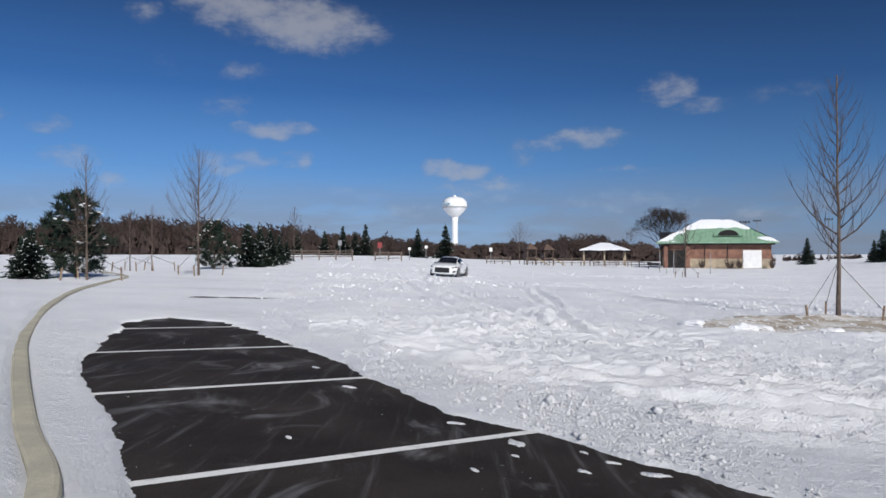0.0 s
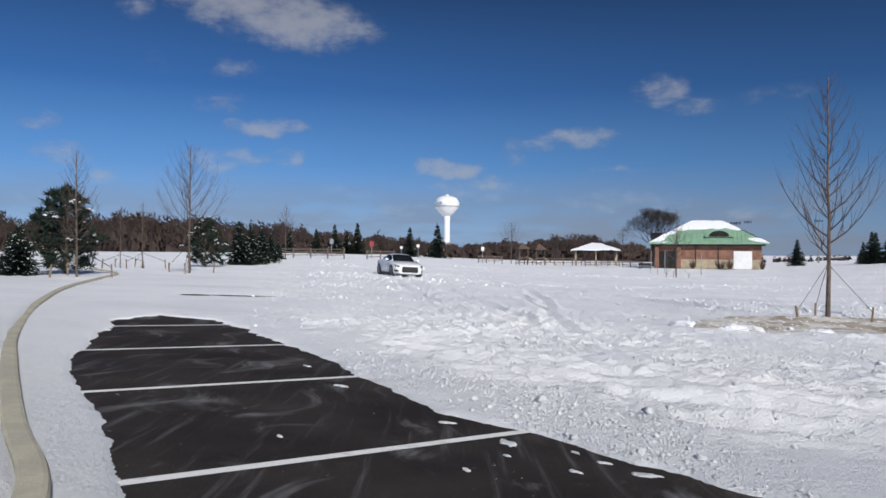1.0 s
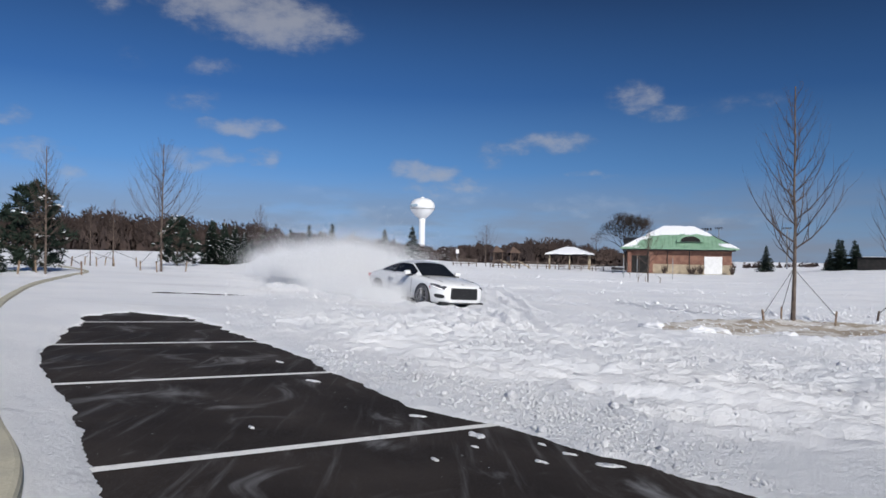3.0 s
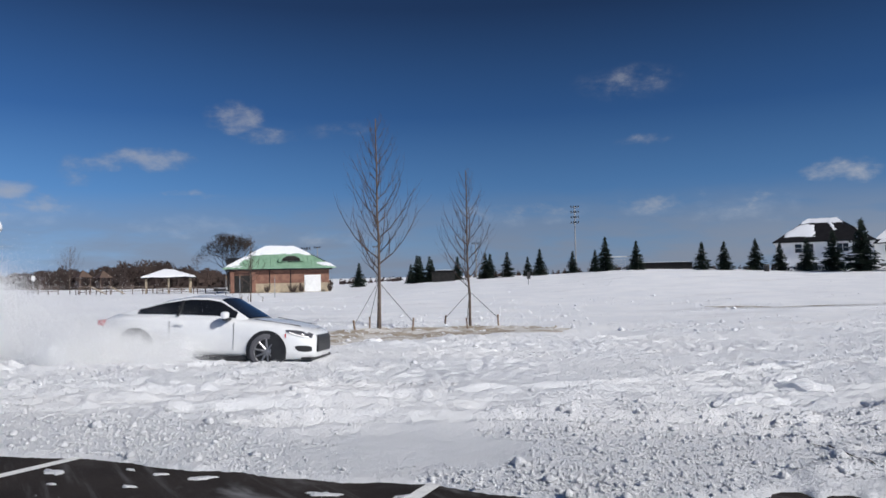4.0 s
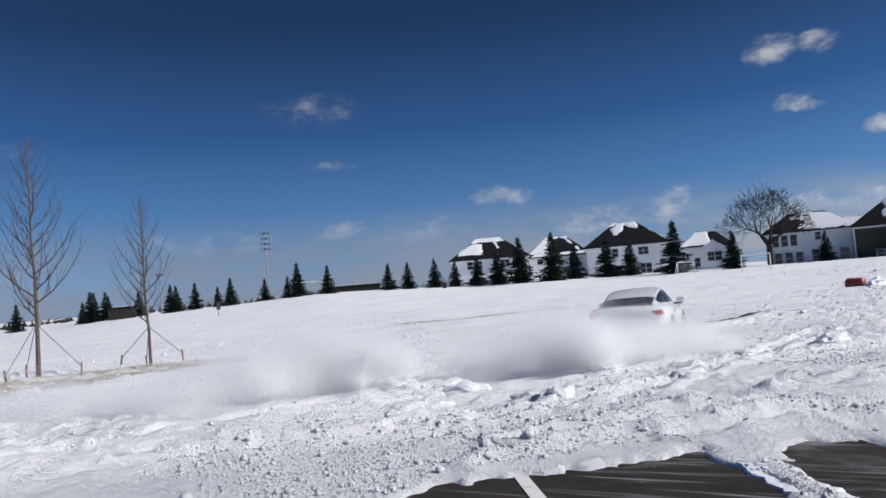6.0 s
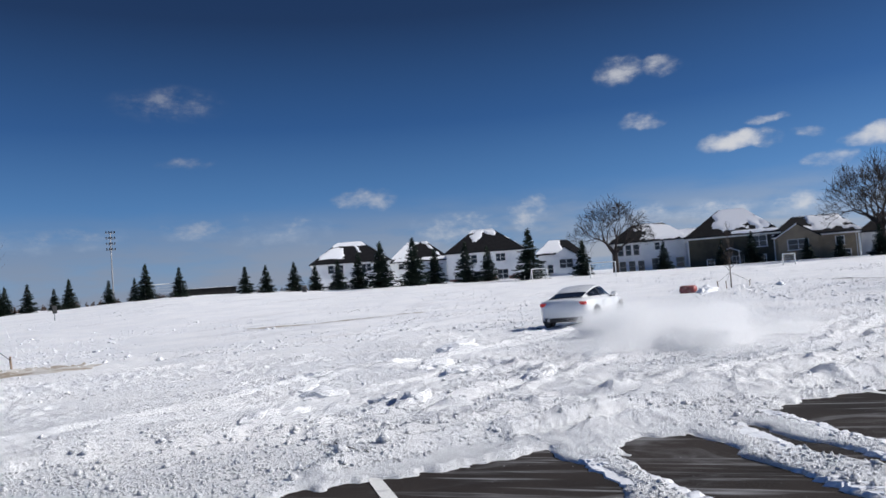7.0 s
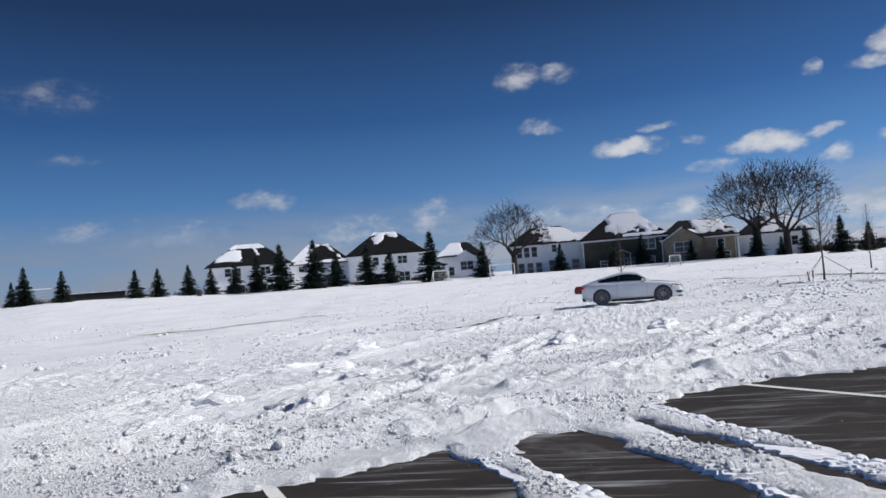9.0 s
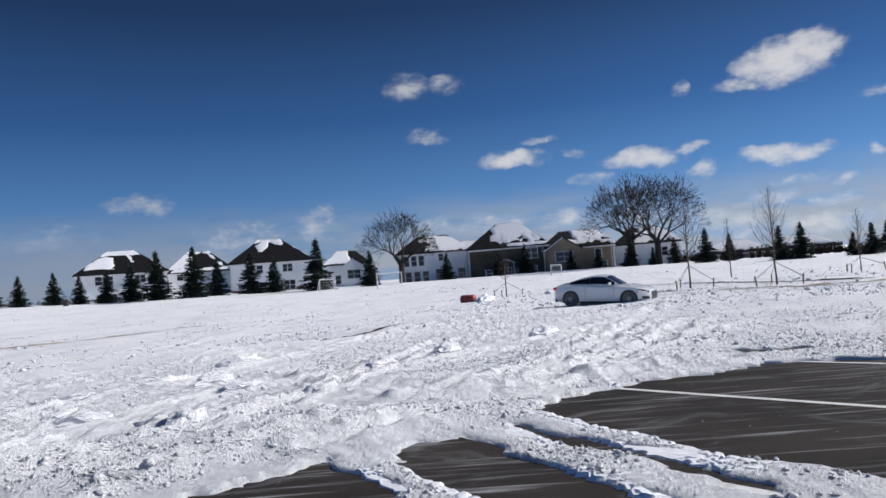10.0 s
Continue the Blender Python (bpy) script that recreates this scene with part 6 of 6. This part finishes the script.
def clod(x, y, size, seed):
    rng = random.Random(seed)
    bm = bmesh.new()
    bmesh.ops.create_icosphere(bm, subdivisions=3, radius=1.0)
    for v in bm.verts:
        k = 1 + 0.38 * noise.noise(v.co * 1.6 + Vector((seed, 0, 0))) + 0.2 * noise.noise(v.co * 4.3)
        v.co = Vector((v.co.x * 1.9 * k, v.co.y * 0.9 * k, v.co.z * 0.62 * k)) * size
    ob = mesh_object("snow_clod", bm, SNOW)
    ob.matrix_basis = pose(x, y, float(snow_height(np.array([x]), np.array([y]))[0]) + size * 0.12, 0, 0, rng.uniform(-50, 10))
    tagged(ob, "hard clod of ploughed snow casting a dark shadow", "snow", "clods of snow")


for k, (x, y, size) in enumerate(((10.1, 6.0, 0.20), (9.6, 5.4, 0.20), (8.6, 3.4, 0.21), (8.9, 3.9, 0.18), (7.6, 4.7, 0.17), (7.2, 4.75, 0.15), (19.1, 6.7, 0.26), (17.6, 6.3, 0.3), (12.2, 4.2, 0.22),
                                  (11.2, 2.5, 0.2), (14.6, 2.2, 0.25), (13.5, 5.2, 0.24), (16.0, 1.0, 0.26), (18.4, -1.2, 0.28), (12.6, 7.4, 0.18), (6.4, 15.6, 0.17), (7.0, 16.1, 0.15), (8.7, 16.3, 0.14), (5.6, 16.4, 0.15))):
    clod(x, y, size, k)

# ---------------------------------------------------------------- small things about the field


def build_mulch():
    xs, ys = np.arange(5.0, 18.4, 0.11), np.arange(14.6, 23.0, 0.11)
    gx, gy = np.meshgrid(xs, ys)
    d = inside(gx, gy, MULCH) + (fractal(gx, gy, 1.7, 4, 90) - 0.5) * 2.2 + 0.05
    z = snow_height(gx, gy) + np.where(d > 0, 0.012, -0.05)
    m = sheet("mulch_bed", xs, ys, z, SOIL)
    tagged(m, "bare straw-coloured soil showing through thin snow", "mulch", kind="structure")


build_mulch()


def rail_fence(x, y, x2, y2, bays, label="low split-rail fence standing in snow"):
    t = thing("rail_fence", pose(x, y, ground_z(x, y)), label, "fence", "rail fences")
    for k in range(bays + 1):
        f = k / bays
        part("post", box_bm((0.14, 0.14, 1.25), ((x2 - x) * f, (y2 - y) * f, 0.5), bevel=0.02), RAIL, t)
    for k in range(bays):
        for z in (0.35, 0.68, 0.98):
            a = ((x2 - x) * k / bays, (y2 - y) * k / bays, z)
            b = ((x2 - x) * (k + 1) / bays, (y2 - y) * (k + 1) / bays, z + 0.03)
            part("rail", tube(bmesh.new(), a, b, 0.055, 0.05, 6), RAIL, t)


rail_fence(-17.0, 78.0, -10.2, 82.0, 4)
rail_fence(-8.0, 86.0, -5.0, 88.0, 2)
rail_fence(6.6, 110.0, 10.2, 110.5, 3)
rail_fence(13.5, 118.0, 24.0, 119.0, 7)
rail_fence(24.5, 118.5, 33.5, 117.5, 5)


def sign(x, y, h, w, sh, mat, label):
    t = thing("road_sign", pose(x, y, ground_z(x, y)), label, "sign", "small signs")
    part("post", tube(bmesh.new(), (0, 0, -0.2), (0, 0, h), 0.04, 0.04, 6), STEEL, t)
    part("plate", box_bm((w, 0.03, sh), (0, -0.05, h - sh / 2), bevel=0.008), mat, t)


sign(-14.0, 99.0, 2.4, 0.5, 0.7, STEEL, "small grey sign on a thin post")
sign(-8.2, 94.6, 2.3, 0.55, 0.75, RED, "small red sign on a thin post")
sign(7.2, 109.8, 2.5, 0.45, 0.6, WHITE_PAINT, "small white sign on a thin post")
sign(-2.4, 104.0, 2.2, 0.4, 0.4, WHITE_PAINT, "small white sign on a thin post")
sign(-4.6, 100.0, 1.8, 0.35, 0.35, WHITE_PAINT, "small white sign on a thin post")
sign(51.1, 61.1, 1.5, 0.5, 0.75, BLACK, "dark notice box on a post in the field")
for lx, ly in ((24.4, 82.0), (25.5, 80.5), (29.0, 79.0)):
    sign(lx, ly, 2.6, 0.10, 0.3, STAKE, "thin marker post in snow")


def field_mast(x, y, h, label, lamps=3):
    t = thing("light_mast", pose(x, y, ground_z(x, y), 0, 0, -40), label, "light mast", "sports field masts")
    part("pole", tube(bmesh.new(), (0, 0, -0.3), (0, 0, h), 0.20, 0.11, 8), STEEL, t)
    for k in range(lamps):
        z = h - 0.3 - 1.2 * k
        part("cross_arm", box_bm((2.0, 0.10, 0.10), (0, 0, z)), STEEL, t)
        for q in (-0.8, -0.27, 0.27, 0.8):
            part("floodlight", box_bm((0.26, 0.22, 0.36), (q, -0.1, z + 0.28), Euler((0.4, 0, 0)).to_matrix(), 0.04), BLACK, t)


field_mast(116.8, 123.1, 15.4, "tall steel mast with three rows of floodlights", 4)
field_mast(108.0, 150.0, 9.0, "distant slim mast with floodlights", 1)
field_mast(90.0, 170.0, 10.0, "distant slim mast with floodlights", 1)
field_mast(82.0, 190.0, 11.0, "distant slim mast with floodlights", 1)
field_mast(58.0, 140.0, 8.5, "distant slim mast with floodlights", 1)


def goal(x, y, turn, w, h, label):
    t = thing("football_goal", pose(x, y, ground_z(x, y), 0, 0, turn), label, "goal", "football goals")
    for s in (-1, 1):
        part("upright", tube(bmesh.new(), (s * w / 2, 0, -0.1), (s * w / 2, 0, h), 0.06, 0.06, 8), WHITE_PAINT, t)
        part("stay", tube(bmesh.new(), (s * w / 2, 0, h), (s * w / 2, 1.5, 0), 0.035, 0.035, 6), WHITE_PAINT, t)
    part("crossbar", tube(bmesh.new(), (-w / 2, 0, h), (w / 2, 0, h), 0.06, 0.06, 8), WHITE_PAINT, t)
    bm = bmesh.new()
    for k in range(9):
        u = -w / 2 + w * k / 8
        tube(bm, (u, 0, h), (u, 1.5, 0.0), 0.008, 0.008, 3, False)
    for k in range(1, 5):
        tube(bm, (-w / 2, 1.5 * k / 5, h * (1 - k / 5)), (w / 2, 1.5 * k / 5, h * (1 - k / 5)), 0.008, 0.008, 3, False)
    part("net", bm, WHITE_PAINT, t, "thin white net")


goal(76.6, 71.5, -47, 4.6, 1.9, "white football goal in the snowy field")
goal(88.8, 15.0, -80, 3.0, 1.9, "white football goal before the houses")
goal(89.1, 22.9, -60, 2.0, 1.6, "small white practice goal")
goal(88.1, -5.3, -94, 1.2, 1.3, "small white practice goal")


def barrel(x, y):
    t = thing("toppled_barrel", pose(x, y, ground_z(x, y) + 0.26, 0, 90, 70), "toppled red barrel half buried in snow", "barrel")
    part("shell", lathe(bmesh.new(), [(0.28, -0.45), (0.30, -0.4), (0.30, -0.16), (0.315, -0.14), (0.30, -0.12), (0.30, 0.14), (0.315, 0.16), (0.30, 0.18), (0.30, 0.4), (0.28, 0.45)], 18), RED, t, smooth=True)
    part("lid", lathe(bmesh.new(), [(0.26, 0.44), (0.26, 0.47), (0.24, 0.48)], 18), DARK, t)


barrel(47.1, 2.6)
clod(47.0, 1.5, 0.55, 50)


def bin_thing(x, y, h, label):
    t = thing("litter_bin", pose(x, y, ground_z(x, y)), label, "bin")
    part("drum", lathe(bmesh.new(), [(0.28, 0), (0.32, 0.1), (0.32, h * 0.85), (0.34, h * 0.9), (0.30, h)], 14), BLACK, t, smooth=True)
    part("rim", lathe(bmesh.new(), [(0.33, h * 0.86), (0.36, h * 0.9), (0.33, h * 0.94)], 14), STEEL, t)


bin_thing(83.9, 54.1, 1.0, "dark litter bin standing in the field")


def dugout(x, y, turn, w, d, h, label):
    t = thing("low_shed", pose(x, y, ground_z(x, y), 0, 0, turn), label, "shed", "low sheds")
    part("wall", box_bm((w, d, h), (0, 0, h / 2)), DARK, t)
    part("roof", box_bm((w + 0.4, d + 0.4, 0.14), (0, 0, h + 0.05), bevel=0.02), SHINGLE, t)
    part("roof_snow", box_bm((w * 0.8, d * 0.7, 0.08), (w * 0.05, 0, h + 0.16), bevel=0.03), LUMP, t)


dugout(62.8, 96.0, -33, 3.6, 2.0, 1.7, "dark low shed at the field's edge")
dugout(85.5, 72.0, -50, 8.5, 2.0, 0.9, "long low dark bench shelter on the berm")


def playground(x, y):
    t = thing("playground_tower", pose(x, y, ground_z(x, y), 0, 0, 15), "brown playground tower with a slide", "playground")
    for sx in (-0.7, 0.7):
        for sy in (-0.7, 0.7):
            part("post", tube(bmesh.new(), (sx, sy, 0), (sx, sy, 2.6), 0.07, 0.07, 8), RUST, t)
    part("deck", box_bm((1.6, 1.6, 0.1), (0, 0, 1.2)), RUST, t)
    bm = bmesh.new()
    r = bmesh.ops.create_cone(bm, segments=4, radius1=1.4, radius2=0.05, depth=1.0, cap_ends=True)["verts"]
    bmesh.ops.rotate(bm, verts=r, cent=(0, 0, 0), matrix=Euler((0, 0, radians(45))).to_matrix())
    bmesh.ops.translate(bm, verts=r, vec=(0, 0, 3.0))
    part("canopy", bm, RUST, t)
    part("slide", box_bm((2.6, 0.55, 0.08), (1.9, 0, 0.72), Euler((0, 0.48, 0)).to_matrix(), 0.02), STONE, t, "tan plastic slide")
    part("railing", box_bm((0.06, 1.5, 0.6), (-0.75, 0, 1.6)), RUST, t)


playground(13.4, 112.0)
playground(16.2, 113.5)


def bench(x, y, turn):
    t = thing("park_bench", pose(x, y, ground_z(x, y), 0, 0, turn), "dark park bench standing in snow", "bench")
    part("seat", box_bm((1.8, 0.45, 0.06), (0, 0, 0.45)), BLACK, t)
    part("backrest", box_bm((1.8, 0.06, 0.4), (0, 0.24, 0.75)), BLACK, t)
    for s in (-0.7, 0.7):
        part("leg", box_bm((0.08, 0.45, 0.45), (s, 0, 0.22)), BLACK, t)


bench(37.0, 118.0, -15)
bench(29.8, 103.0, -15)


# the swept path beyond the staked trees, and a long dark rut
def swept(name, line, w, mat, label, lift=0.03):
    pts = [Vector(p) for p in line]
    vs, fs = [], []
    for i in range(len(pts) - 1):
        for k in range(12):
            p = pts[i].lerp(pts[i + 1], k / 12)
            way = (pts[i + 1] - pts[i]).normalized()
            ww = w * (0.7 + 0.7 * noise.noise((p.x * 0.7, p.y * 0.7, 4.0)))
            for s in (-1, 1):
                q = p + Vector((-way.y, way.x)) * s * max(ww, min(0.05, w * 0.4)) / 2
                vs.append((q.x, q.y, float(snow_height(np.array([q.x]), np.array([q.y]))[0]) + lift))
    for i in range(len(vs) // 2 - 1):
        fs.append((2 * i, 2 * i + 2, 2 * i + 3, 2 * i + 1))
    tagged(raw_mesh(name, vs, fs, mat), label, "rut", kind="structure")


swept("road_edge", [(52.0, -6.0), (44.0, -11.5), (38.4, -13.0), (33.2, -16.3), (28.0, -21.0)], 0.7, ASPHALT, "thin line of dark asphalt showing at the road's edge")
swept("road_edge", [(38.0, -7.0), (34.0, -11.0), (30.0, -15.5)], 0.9, SOIL, "worn grassy verge showing through snow")
swept("rut", [(23.5, 5.8), (27.0, 4.8), (30.5, 4.4)], 0.30, ASPHALT, "dark rut worn through the snow")
swept("rut", [(5.9, 3.1), (5.65, 2.75), (5.45, 2.35)], 0.022, ASPHALT, "dark crack showing through the snow", 0.010)
swept("rut", [(27.0, 72.0), (33.0, 70.0), (38.0, 68.0)], 0.6, SOIL, "dark grass line showing through the snow")
swept("rut", [(36.0, 27.0), (40.0, 22.0), (45.0, 19.0)], 0.8, SOIL, "worn grass showing through the snow")


def snow_patch(x, y, size, seed):
    """A thin island of snow on the asphalt."""
    rng = random.Random(seed)
    bm = bmesh.new()
    n = 40
    rim = []
    for k in range(n):
        a = 2 * math.pi * k / n
        r = size * (1 + 0.8 * noise.noise((math.cos(a) * 1.7 + seed * 3.1, math.sin(a) * 1.7, 0.0)) + rng.uniform(-0.14, 0.14))
        rim.append((math.cos(a) * r * 2.1, math.sin(a) * r * 0.8))
    low = [bm.verts.new((px, py, -0.006)) for px, py in rim]
    mid = [bm.verts.new((px * 0.8, py * 0.8, 0.005)) for px, py in rim]
    top = bm.verts.new((0, 0, 0.008))
    for k in range(n):
        m = (k + 1) % n
        bm.faces.new((low[k], low[m], mid[m], mid[k]))
        bm.faces.new((mid[k], mid[m], top))
    ob = mesh_object("snow_patch", bm, SNOW, None, True)
    ob.matrix_basis = pose(x, y, ground_z(x, y) + 0.005, 0, 2.9, -38 + rng.uniform(-25, 25))
    tagged(ob, "thin ragged island of snow lying on asphalt", "snow", "snow islands on the lot")


for k, (x, y, size) in enumerate(((0.55, 5.35, 0.09), (1.35, 4.70, 0.10), (1.15, 4.95, 0.05), (0.1, 5.95, 0.06), (1.9, 3.9, 0.09), (2.3, 3.6, 0.05), (-0.95, 7.4, 0.07), (-1.5, 8.6, 0.06), (0.9, 4.7, 0.04),
                                  (0.2, 4.6, 0.03), (-1.1, 5.2, 0.03), (1.0, 5.2, 0.03), (0.5, 5.0, 0.025))):
    snow_patch(x, y, size * 0.55, k)

motions()
